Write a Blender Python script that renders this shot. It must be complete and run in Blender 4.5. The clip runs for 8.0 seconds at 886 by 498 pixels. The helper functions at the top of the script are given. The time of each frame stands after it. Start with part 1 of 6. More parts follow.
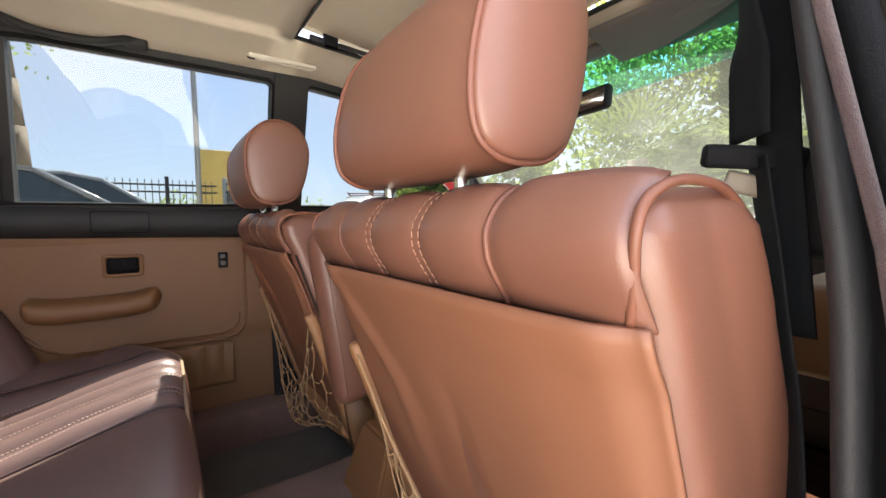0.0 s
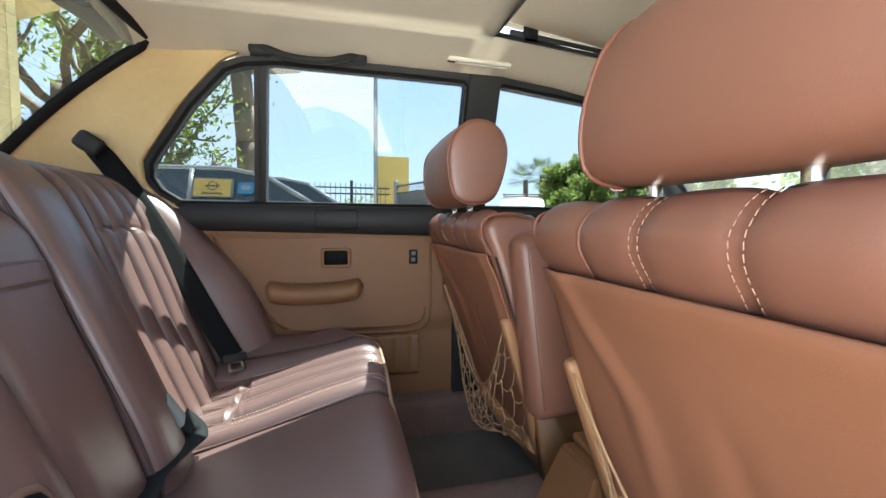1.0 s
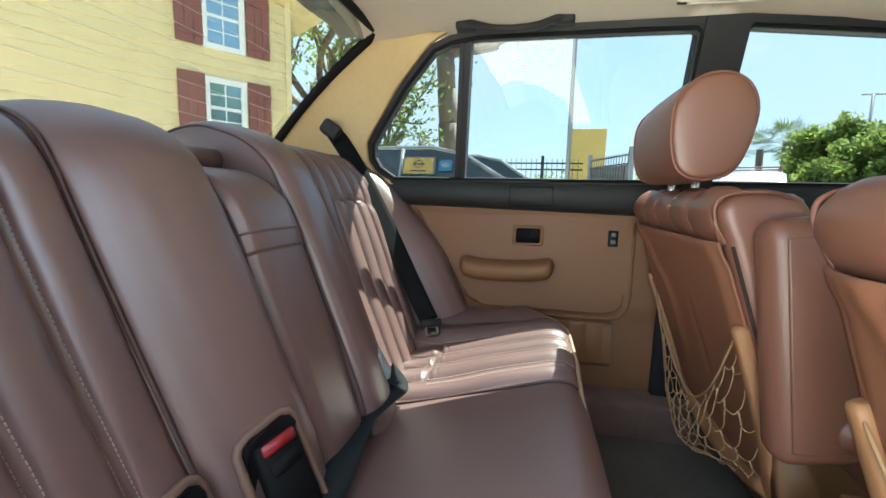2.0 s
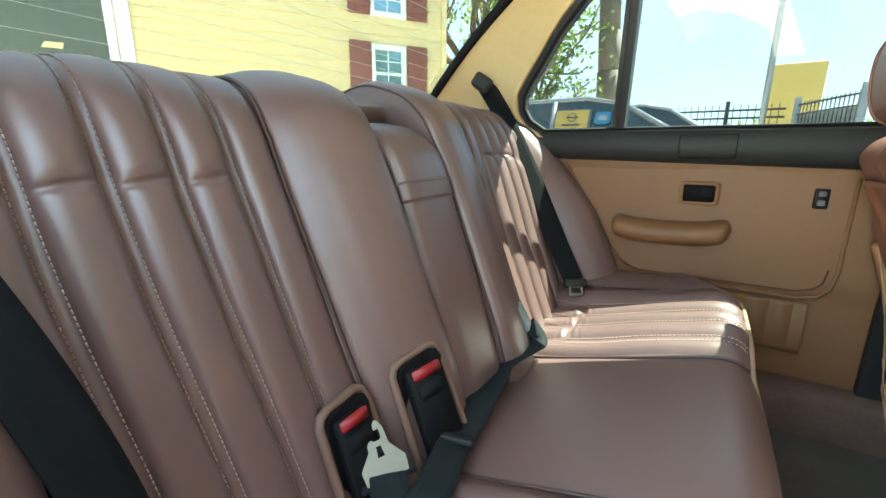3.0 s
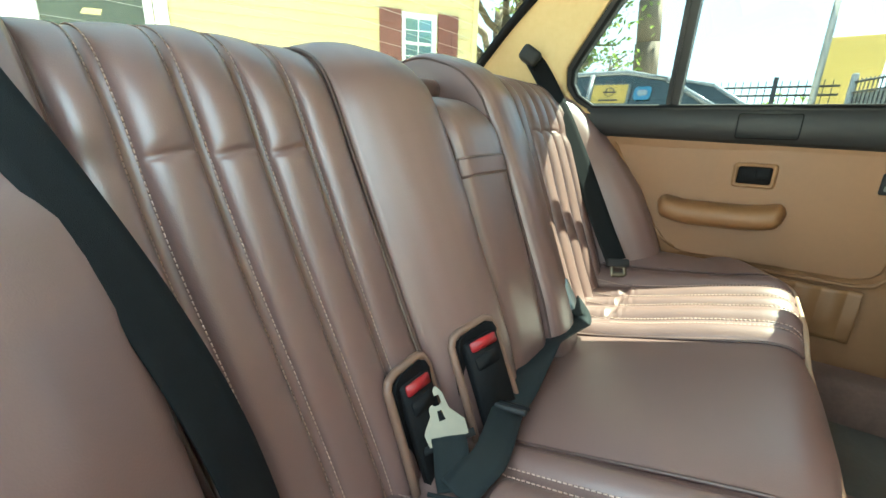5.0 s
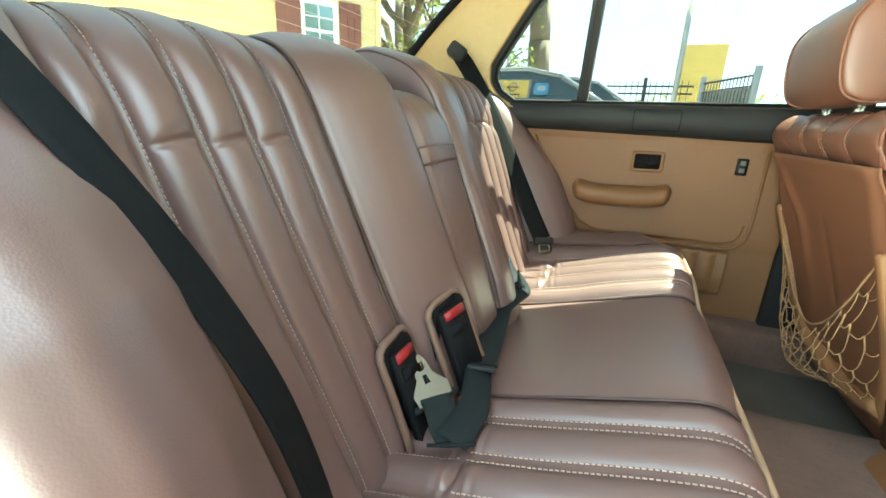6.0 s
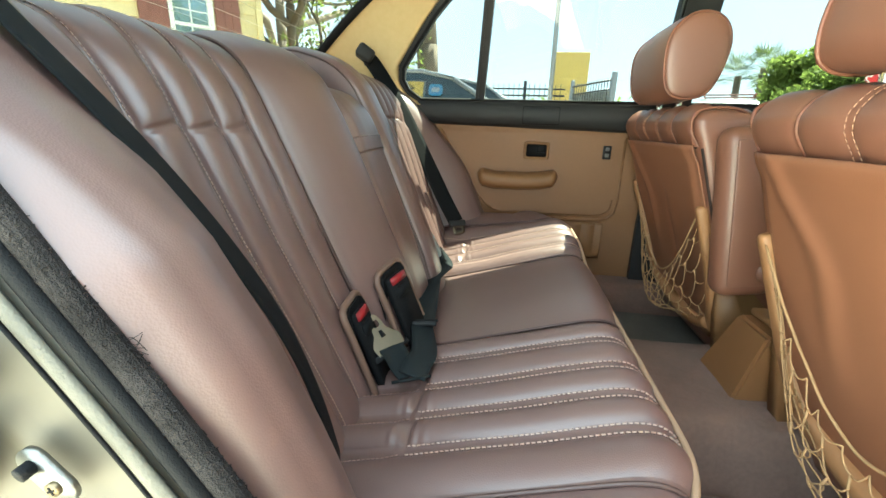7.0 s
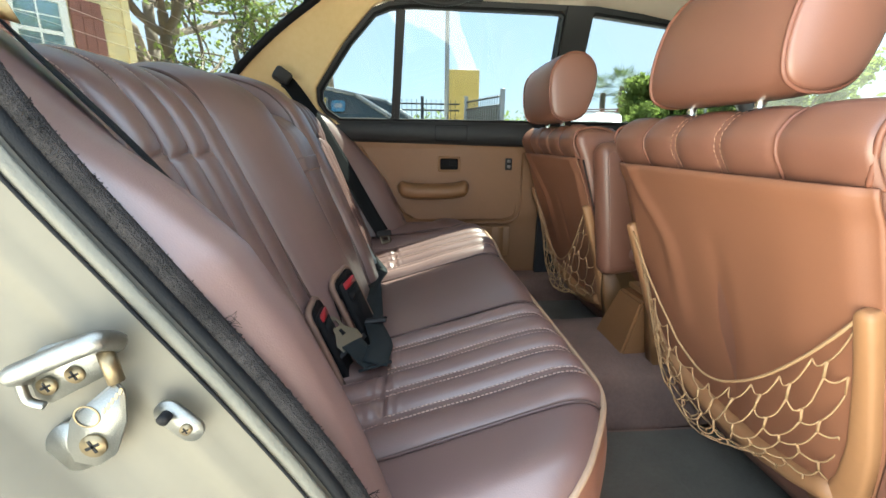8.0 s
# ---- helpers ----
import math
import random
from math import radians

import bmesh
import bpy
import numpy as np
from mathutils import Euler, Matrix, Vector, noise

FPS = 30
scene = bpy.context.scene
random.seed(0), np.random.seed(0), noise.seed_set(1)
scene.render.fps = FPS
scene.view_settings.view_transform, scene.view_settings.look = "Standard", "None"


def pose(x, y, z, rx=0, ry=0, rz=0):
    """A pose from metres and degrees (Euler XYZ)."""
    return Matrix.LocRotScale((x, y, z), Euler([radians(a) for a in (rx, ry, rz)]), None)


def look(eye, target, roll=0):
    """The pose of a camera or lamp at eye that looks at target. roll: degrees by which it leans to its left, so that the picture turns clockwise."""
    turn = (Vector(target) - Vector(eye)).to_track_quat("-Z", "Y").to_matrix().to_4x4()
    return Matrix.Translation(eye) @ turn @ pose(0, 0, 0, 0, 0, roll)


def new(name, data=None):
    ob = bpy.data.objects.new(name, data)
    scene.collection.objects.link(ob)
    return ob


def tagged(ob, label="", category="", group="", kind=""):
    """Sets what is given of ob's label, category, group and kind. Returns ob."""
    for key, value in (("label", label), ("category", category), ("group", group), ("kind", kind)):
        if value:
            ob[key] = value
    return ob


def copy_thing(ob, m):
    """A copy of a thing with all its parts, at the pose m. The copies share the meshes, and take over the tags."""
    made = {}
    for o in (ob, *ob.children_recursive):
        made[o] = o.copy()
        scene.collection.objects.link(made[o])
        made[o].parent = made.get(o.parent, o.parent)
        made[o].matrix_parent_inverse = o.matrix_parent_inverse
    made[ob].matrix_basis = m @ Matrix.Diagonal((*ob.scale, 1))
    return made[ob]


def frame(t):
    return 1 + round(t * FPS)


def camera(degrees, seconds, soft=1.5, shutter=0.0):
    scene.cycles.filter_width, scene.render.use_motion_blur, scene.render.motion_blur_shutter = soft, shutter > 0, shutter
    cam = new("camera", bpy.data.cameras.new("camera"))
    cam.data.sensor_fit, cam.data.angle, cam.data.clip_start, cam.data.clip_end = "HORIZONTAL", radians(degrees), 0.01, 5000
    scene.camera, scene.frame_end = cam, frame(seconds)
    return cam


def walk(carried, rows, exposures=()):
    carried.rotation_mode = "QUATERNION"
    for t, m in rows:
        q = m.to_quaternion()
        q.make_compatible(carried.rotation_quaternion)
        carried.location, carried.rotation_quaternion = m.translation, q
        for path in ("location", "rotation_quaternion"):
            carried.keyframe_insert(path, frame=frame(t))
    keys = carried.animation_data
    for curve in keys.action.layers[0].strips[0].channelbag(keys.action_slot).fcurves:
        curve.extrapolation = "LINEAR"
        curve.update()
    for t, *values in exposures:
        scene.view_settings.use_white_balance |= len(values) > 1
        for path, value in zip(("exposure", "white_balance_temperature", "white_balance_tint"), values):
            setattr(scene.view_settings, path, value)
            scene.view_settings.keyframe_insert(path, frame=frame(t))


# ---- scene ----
cam = camera(94.0, 8.0)
PATH = [
    (0, (-0.139, -0.767, 0.943), (0.981, 0.884, 0.812), -0.7),
    (0.5, (-0.171, -0.715, 0.94), (0.662, 1.099, 0.826), -0.2),
    (1, (-0.209, -0.667, 0.945), (0.258, 1.274, 0.82), 0.5),
    (1.5, (-0.231, -0.632, 0.948), (-0.195, 1.36, 0.776), 1.0),
    (2, (-0.227, -0.617, 0.946), (-0.635, 1.325, 0.693), 1.4),
    (3.5, (-0.225, -0.623, 0.93), (-1.408, 0.9, 0.401), 0.1),
    (4, (-0.228, -0.627, 0.933), (-1.465, 0.843, 0.379), 0.4),
    (5.5, (-0.293, -0.702, 0.935), (-1.226, 0.967, 0.348), 2.2),
    (6, (-0.315, -0.761, 0.931), (-1.034, 1.008, 0.336), 2.2),
    (6.5, (-0.325, -0.83, 0.922), (-0.817, 1.017, 0.333), 2.0),
    (7, (-0.337, -0.901, 0.912), (-0.612, 0.995, 0.338), 1.6),
    (7.5, (-0.359, -0.958, 0.924), (-0.421, 0.965, 0.376), 1.1),
    (8, (-0.4, -1.029, 0.926), (-0.234, 0.898, 0.417), 0.7),
]
walk(cam, [(t, look(eye, target, roll)) for t, eye, target, roll in PATH],
     exposures=[(0.0, 3.82, 5650, 12), (0.5, 4.0, 5300, 7), (1.0, 4.1, 5150, 3), (1.5, 4.12, 5200, -2), (2.2, 4.22, 5100, -3), (3.5, 4.82, 5200, -17), (5.5, 5.0, 5350, -19), (7.0, 4.62, 5550, -13), (8.0, 4.16, 5350, -3)])


# ---------- world, sun ----------
SUN_TO = Vector((0.35, 0.46, 1.0)).normalized()   # towards the sun
world = bpy.data.worlds.new("world")
scene.world = world
world.use_nodes = True
wn, wl = world.node_tree.nodes, world.node_tree.links
sky = wn.new("ShaderNodeTexSky")
sky.sky_type, sky.sun_disc = "NISHITA", False
sky.sun_elevation = math.asin(SUN_TO.z)
sky.sun_rotation = math.atan2(SUN_TO.x, SUN_TO.y)
sky.dust_density = 0.7
# thin fair-weather clouds over the whole sky
cloud, cramp, cmix = wn.new("ShaderNodeTexNoise"), wn.new("ShaderNodeMapRange"), wn.new("ShaderNodeMix")
cloud.inputs["Scale"].default_value, cloud.inputs["Detail"].default_value, cloud.inputs["Distortion"].default_value = 2.6, 8, 0.5
cramp.inputs[1].default_value, cramp.inputs[2].default_value, cramp.inputs[3].default_value, cramp.inputs[4].default_value = 0.30, 0.66, 0.50, 0.92
cmix.data_type = "RGBA"
cmix.inputs[7].default_value = (5.0, 4.9, 4.85, 1)
wl.new(cloud.outputs[0], cramp.inputs[0]), wl.new(cramp.outputs[0], cmix.inputs[0])
wl.new(sky.outputs[0], cmix.inputs[6]), wl.new(cmix.outputs[2], wn["Background"].inputs[0])
wn["Background"].inputs[1].default_value = 0.055
sun = new("sun", bpy.data.lights.new("sun", "SUN"))
sun.data.energy, sun.data.angle, sun.data.color = 5.0, radians(0.5), (1.0, 0.83, 0.60)
sun.matrix_world = look(tuple(SUN_TO * 30), (0, 0, 0))


# ---------- materials ----------
def mat(name, color, rough=0.5, metal=0.0, grain=0.0, grain_size=900.0, vary=0.15, vary_size=6.0, spec=0.5, second=None, coat=0.0, sheen=0.0):
    """A procedural surface: base colour varied at two scales, fine relief from a noise, in object metres."""
    m = bpy.data.materials.new(name)
    m.use_nodes = True
    n, l = m.node_tree.nodes, m.node_tree.links
    b = n["Principled BSDF"]
    co = n.new("ShaderNodeTexCoord")
    big = n.new("ShaderNodeTexNoise")
    big.inputs["Scale"].default_value, big.inputs["Detail"].default_value = vary_size, 4
    fine = n.new("ShaderNodeTexNoise")
    fine.inputs["Scale"].default_value, fine.inputs["Detail"].default_value = vary_size * 14, 3
    l.new(co.outputs["Object"], big.inputs["Vector"]), l.new(co.outputs["Object"], fine.inputs["Vector"])
    mix = n.new("ShaderNodeMix")
    mix.data_type = "RGBA"
    lo = tuple(c * (1 - vary) for c in color)
    hi = second or tuple(min(1, c * (1 + vary)) for c in color)
    mix.inputs[6].default_value, mix.inputs[7].default_value = (*lo, 1), (*hi, 1)
    add = n.new("ShaderNodeMath")
    add.operation = "MULTIPLY_ADD"
    l.new(fine.outputs[0], add.inputs[0])
    add.inputs[1].default_value = 0.5
    l.new(big.outputs[0], add.inputs[2])
    ramp = n.new("ShaderNodeMapRange")
    ramp.inputs[1].default_value, ramp.inputs[2].default_value = 0.3, 1.2
    l.new(add.outputs[0], ramp.inputs[0]), l.new(ramp.outputs[0], mix.inputs[0])
    l.new(mix.outputs[2], b.inputs["Base Color"])
    rr = n.new("ShaderNodeMapRange")
    rr.inputs[1].default_value, rr.inputs[2].default_value = 0.0, 1.0
    rr.inputs[3].default_value, rr.inputs[4].default_value = max(0.02, rough * 0.86), min(1, rough * 1.14)
    l.new(big.outputs[0], rr.inputs[0]), l.new(rr.outputs[0], b.inputs["Roughness"])
    b.inputs["Metallic"].default_value = metal
    b.inputs["Specular IOR Level"].default_value = spec
    b.inputs["Coat Weight"].default_value = coat
    b.inputs["Coat Roughness"].default_value = 0.08
    b.inputs["Sheen Weight"].default_value = sheen
    if grain:
        v = n.new("ShaderNodeTexNoise")
        v.inputs["Scale"].default_value, v.inputs["Detail"].default_value = grain_size, 2
        l.new(co.outputs["Object"], v.inputs["Vector"])
        bump = n.new("ShaderNodeBump")
        bump.inputs["Strength"].default_value, bump.inputs["Distance"].default_value = grain, 0.002
        l.new(v.outputs[0], bump.inputs["Height"]), l.new(bump.outputs[0], b.inputs["Normal"])
    return m


def leather(name, color, rough, spec=0.8):
    """Leather: pebbled grain from cells, soft creases, worn spots."""
    m = mat(name, color, rough, vary=0.04, vary_size=3.0, spec=0.55)
    n, l = m.node_tree.nodes, m.node_tree.links
    co = n["Texture Coordinate"]
    vor = n.new("ShaderNodeTexVoronoi")
    vor.inputs["Scale"].default_value = 620
    cre = n.new("ShaderNodeTexNoise")
    cre.inputs["Scale"].default_value, cre.inputs["Detail"].default_value, cre.inputs["Distortion"].default_value = 26, 5, 0.4
    l.new(co.outputs["Object"], vor.inputs["Vector"]), l.new(co.outputs["Object"], cre.inputs["Vector"])
    b1, b2 = n.new("ShaderNodeBump"), n.new("ShaderNodeBump")
    b1.inputs["Strength"].default_value, b1.inputs["Distance"].default_value = 0.10, 0.001
    b2.inputs["Strength"].default_value, b2.inputs["Distance"].default_value = 0.065, 0.003
    l.new(vor.outputs["Distance"], b1.inputs["Height"]), l.new(cre.outputs[0], b2.inputs["Height"])
    l.new(b2.outputs[0], b1.inputs["Normal"]), l.new(b1.outputs[0], n["Principled BSDF"].inputs["Normal"])
    n["Principled BSDF"].inputs["Specular IOR Level"].default_value = spec
    return m


def glass(name, tint=(0.46, 0.475, 0.475), dust=0.0):
    m = bpy.data.materials.new(name)
    m.use_nodes = True
    n, l = m.node_tree.nodes, m.node_tree.links
    n.remove(n["Principled BSDF"])
    tr, gl, mx, fr = (n.new("ShaderNodeBsdf" + k) if k in ("Transparent", "Glossy") else n.new("ShaderNode" + k) for k in ("Transparent", "Glossy", "MixShader", "LayerWeight"))
    tr.inputs[0].default_value = (*tint, 1)
    gl.inputs["Roughness"].default_value = 0.01
    pw, sc = n.new("ShaderNodeMath"), n.new("ShaderNodeMath")
    pw.operation, sc.operation = "POWER", "MULTIPLY_ADD"
    pw.inputs[1].default_value, sc.inputs[1].default_value, sc.inputs[2].default_value = 5.0, 0.55, 0.035
    l.new(fr.outputs["Facing"], pw.inputs[0]), l.new(pw.outputs[0], sc.inputs[0])
    l.new(sc.outputs[0], mx.inputs[0]), l.new(tr.outputs[0], mx.inputs[1]), l.new(gl.outputs[0], mx.inputs[2])
    l.new(mx.outputs[0], n["Material Output"].inputs[0])
    if dust:
        co, no, ra = n.new("ShaderNodeTexCoord"), n.new("ShaderNodeTexNoise"), n.new("ShaderNodeMapRange")
        no.inputs["Scale"].default_value, no.inputs["Detail"].default_value = 5.0, 6
        ra.inputs[1].default_value, ra.inputs[2].default_value, ra.inputs[3].default_value, ra.inputs[4].default_value = 0.3, 0.75, dust * 0.4, dust * 1.4
        film, mix2 = n.new("ShaderNodeBsdfTranslucent"), n.new("ShaderNodeMixShader")
        film.inputs[0].default_value = (0.70, 0.72, 0.66, 1)
        l.new(co.outputs["Object"], no.inputs["Vector"]), l.new(no.outputs[0], ra.inputs[0]), l.new(ra.outputs[0], mix2.inputs[0])
        l.new(mx.outputs[0], mix2.inputs[1]), l.new(film.outputs[0], mix2.inputs[2]), l.new(mix2.outputs[0], n["Material Output"].inputs[0])
    return m


REAR = leather("rear_leather", (0.157, 0.095, 0.085), 0.39, 0.9)
FRONT = leather("front_leather", (0.208, 0.090, 0.055), 0.42)
FPANEL = leather("front_panel_vinyl", (0.260, 0.111, 0.057), 0.50, 0.5)
FPIPE = mat("front_piping_leather", (0.20, 0.080, 0.047), 0.45)
PIPE = mat("piping_leather", (0.088, 0.052, 0.045), 0.45)
RIM = mat("rim_leather", (0.180, 0.110, 0.080), 0.5)
# near-black brown that stands in for shade in the front seats' seams
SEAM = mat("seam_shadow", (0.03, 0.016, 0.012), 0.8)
FTHREAD = mat("tan_thread", (0.40, 0.22, 0.14), 0.8)
PIPE_PALE = mat("pale_piping", (0.36, 0.235, 0.15), 0.6)
THREAD = mat("thread", (0.43, 0.32, 0.27), 0.8)
SEAT_THREAD = mat("pale_thread", (0.50, 0.37, 0.31), 0.8)
TAN = mat("tan_vinyl", (0.205, 0.097, 0.037), 0.5, grain=0.25, grain_size=700, vary=0.08)
TAN_DARK = mat("tan_pad", (0.205, 0.102, 0.039), 0.5, grain=0.25, grain_size=700, vary=0.08)
MUSTARD = mat("mustard_plastic", (0.37, 0.185, 0.078), 0.5, vary=0.1)
BLACK = mat("black_trim", (0.013, 0.013, 0.014), 0.6, grain=0.2, grain_size=1200, vary=0.1)
RUBBER = mat("rubber", (0.005, 0.005, 0.006), 0.75, grain=0.3, spec=0.25)
FUZZ = mat("fuzzy_seal", (0.012, 0.011, 0.012), 0.95, grain=1.0, grain_size=900, vary=0.75, vary_size=32, spec=0.15, second=(0.055, 0.049, 0.048))
MAROON = mat("maroon_seal", (0.085, 0.048, 0.046), 0.95, grain=1.0, grain_size=1500, vary=0.35, vary_size=40, sheen=0.3)
WEB = mat("webbing", (0.006, 0.007, 0.008), 0.8, grain=0.4, grain_size=1500, vary=0.15, spec=0.2)
WEBGREY = mat("grey_webbing", (0.010, 0.014, 0.016), 0.75, grain=0.4, grain_size=1500, vary=0.15, spec=0.35)
PALEGREY = mat("pale_grey_plastic", (0.30, 0.36, 0.36), 0.45, vary=0.08)
HEADLINER = mat("headliner", (0.62, 0.55, 0.44), 0.9, grain=0.3, grain_size=1600, vary=0.05, vary_size=3)
# yellower base colour than the headliner's
QUARTER = mat("yellow_quarter_fabric", (0.60, 0.43, 0.19), 0.9, grain=0.3, grain_size=1600, vary=0.10, vary_size=4, second=(0.66, 0.51, 0.27))
CARPET = mat("carpet", (0.215, 0.130, 0.098), 1.0, grain=1.0, grain_size=1400, vary=0.35, vary_size=9, sheen=0.08)
MATCAR = mat("floor_mat_pile", (0.125, 0.113, 0.088), 1.0, grain=1.0, grain_size=1200, vary=0.35, vary_size=9, sheen=0.08)
PAINT = mat("champagne_paint", (0.120, 0.106, 0.079), 0.58, metal=0.12, vary=0.08, coat=0.0)
OLIVE = mat("scuffed_edge_trim", (0.105, 0.098, 0.078), 0.55, grain=0.3, grain_size=500, vary=0.2, vary_size=12)
GREYTRIM = mat("grey_trim", (0.16, 0.155, 0.15), 0.6, vary=0.1)
CHROME = mat("bright_metal", (0.72, 0.70, 0.66), 0.22, metal=1.0, vary=0.06)
TONGUE = mat("tongue_steel", (0.17, 0.15, 0.115), 0.42, metal=1.0, vary=0.1, vary_size=60)
ZINC = mat("zinc_plate", (0.27, 0.265, 0.245), 0.42, metal=1.0, vary=0.2, vary_size=60, grain=0.2)
BRASS = mat("yellow_zinc", (0.24, 0.19, 0.115), 0.45, metal=1.0, vary=0.2, vary_size=80)
REDBTN = mat("red_button", (0.27, 0.009, 0.014), 0.35, vary=0.05)
NETCORD = mat("net_cord", (0.42, 0.255, 0.12), 0.8, vary=0.2, vary_size=50)
VISOR = mat("visor_vinyl", (0.42, 0.41, 0.39), 0.6, grain=0.2, grain_size=900, vary=0.06)
LENS = mat("lamp_lens", (0.72, 0.68, 0.58), 0.3, vary=0.1, vary_size=40)
LENS_DIM = mat("aged_cream_plastic", (0.30, 0.25, 0.19), 0.5, vary=0.1)
GLASS = glass("window_glass")
SIDEGLASS = glass("side_window_glass", (0.425, 0.445, 0.45))
TINT = glass("tint_band", (0.33, 0.57, 0.54), 0.02)
DUSTY = glass("dusty_windscreen", (0.48, 0.495, 0.495), 0.028)


# ---------- mesh helpers ----------
def link(name, bm, material, parent=None, label="", smooth=True):
    me = bpy.data.meshes.new(name)
    bmesh.ops.recalc_face_normals(bm, faces=bm.faces[:])
    bm.to_mesh(me)
    bm.free()
    if smooth:
        me.polygons.foreach_set("use_smooth", [True] * len(me.polygons))
    me.materials.append(material)
    ob = new(name, me)
    if parent:
        ob.parent = parent
    if label:
        ob["label"] = label
    return ob


def part(name, bm, material, parent, label="", smooth=True):
    return link(name, bm, material, parent, label, smooth)


def thing(name, label, category, group="", kind=""):
    return tagged(new(name), label, category, group, kind)


def grid(bm, f, us, vs, thick=0.0, closed=False):
    """A sheet of points f(u, v); thick > 0 gives it a back at that depth."""
    rows = [[bm.verts.new(f(u, v)) for v in vs] for u in us]
    nu, nv = len(us), len(vs)
    faces = []
    for i in range(nu - 1 + (1 if closed else 0)):
        for j in range(nv - 1):
            faces.append(bm.faces.new((rows[i][j], rows[(i + 1) % nu][j], rows[(i + 1) % nu][j + 1], rows[i][j + 1])))
    if thick:
        bmesh.ops.recalc_face_normals(bm, faces=bm.faces[:])
        bmesh.ops.solidify(bm, geom=bm.faces[:], thickness=thick)
    return rows


def sheet(f, us, vs, thick=0.0, closed=False):
    bm = bmesh.new()
    grid(bm, f, us, vs, thick, closed)
    return bm


def add_tube(bm, pts, r, sides=6, close=False, flat=1.0):
    """A round cord through the points; flat < 1 squashes it."""
    pts = [Vector(p) for p in pts]
    n = len(pts)
    rings = []
    ref = Vector((0, 0, 1))
    for i, p in enumerate(pts):
        d = (pts[(i + 1) % n] - pts[i - 1]) if close else (pts[min(i + 1, n - 1)] - pts[max(i - 1, 0)])
        if d.length < 1e-9:
            d = Vector((1, 0, 0))
        d.normalize()
        if abs(d.dot(ref)) > 0.95:
            ref = Vector((1, 0, 0)) if abs(d.x) < 0.9 else Vector((0, 1, 0))
        a = d.cross(ref).normalized()
        b = a.cross(d)
        ref = b
        rings.append([bm.verts.new(p + a * (r * math.cos(2 * math.pi * k / sides)) + b * (r * flat * math.sin(2 * math.pi * k / sides))) for k in range(sides)])
    for i in range(n if close else n - 1):
        q, w = rings[i], rings[(i + 1) % n]
        for k in range(sides):
            bm.faces.new((q[k], q[(k + 1) % sides], w[(k + 1) % sides], w[k]))
    if not close:
        bm.faces.new(rings[0]), bm.faces.new(rings[-1][::-1])
    return bm


def tube(pts, r, sides=6, close=False, flat=1.0):
    return add_tube(bmesh.new(), pts, r, sides, close, flat)


def add_box(bm, lo, hi, bevel=0.0, seg=2, m=None):
    res = bmesh.ops.create_cube(bm, size=1.0)
    vs = res["verts"]
    lo, hi = Vector(lo), Vector(hi)
    for v in vs:
        v.co = (lo + hi) / 2 + Vector((v.co.x * (hi.x - lo.x), v.co.y * (hi.y - lo.y), v.co.z * (hi.z - lo.z)))
    if bevel:
        es = list({e for v in vs for e in v.link_edges})
        out = bmesh.ops.bevel(bm, geom=es, offset=bevel, segments=seg, affect="EDGES", profile=0.5)
        vs = list({v for f in out["faces"] for v in f.verts} | {v for v in vs if v.is_valid})
    if m is not None:
        bmesh.ops.transform(bm, matrix=m, verts=[v for v in vs if v.is_valid])
    return bm


def box(lo, hi, bevel=0.0, seg=2, m=None):
    return add_box(bmesh.new(), lo, hi, bevel, seg, m)


def add_prism(bm, outline, f, depth0, depth1):
    """A plate: outline of (a, b) pairs, placed by f(a, b, depth)."""
    r0 = [bm.verts.new(f(a, b, depth0)) for a, b in outline]
    r1 = [bm.verts.new(f(a, b, depth1)) for a, b in outline]
    bm.faces.new(r0), bm.faces.new(r1[::-1])
    n = len(outline)
    for i in range(n):
        bm.faces.new((r0[i], r1[i], r1[(i + 1) % n], r0[(i + 1) % n]))
    return bm


def prism(outline, f, depth0, depth1):
    return add_prism(bmesh.new(), outline, f, depth0, depth1)


def ring_plate(outer, inner, f, depth0, depth1):
    """A frame between two outlines with the same number of corners."""
    bm = bmesh.new()
    n = len(outer)
    vs = {}
    for k, loop in (("o", outer), ("i", inner)):
        for d in (depth0, depth1):
            vs[k, d] = [bm.verts.new(f(a, b, d)) for a, b in loop]
    for i in range(n):
        j = (i + 1) % n
        for d in (depth0, depth1):
            bm.faces.new((vs["o", d][i], vs["o", d][j], vs["i", d][j], vs["i", d][i]))
        for k in "oi":
            bm.faces.new((vs[k, depth0][i], vs[k, depth0][j], vs[k, depth1][j], vs[k, depth1][i]))
    return bm


def rounded(w, h, r, n=4, cx=0.0, cy=0.0):
    """Outline of a rounded rectangle about (cx, cy)."""
    pts = []
    for sx, sy, a0 in ((1, 1, 0), (-1, 1, 90), (-1, -1, 180), (1, -1, 270)):
        for k in range(n + 1):
            a = radians(a0 + 90 * k / n)
            pts.append((cx + sx * (w / 2 - r) + r * math.cos(a), cy + sy * (h / 2 - r) + r * math.sin(a)))
    return pts


def lerp(xs, ys, x):
    return float(np.interp(x, xs, ys))


def lin(a, b, n):
    return [a + (b - a) * i / (n - 1) for i in range(n)]


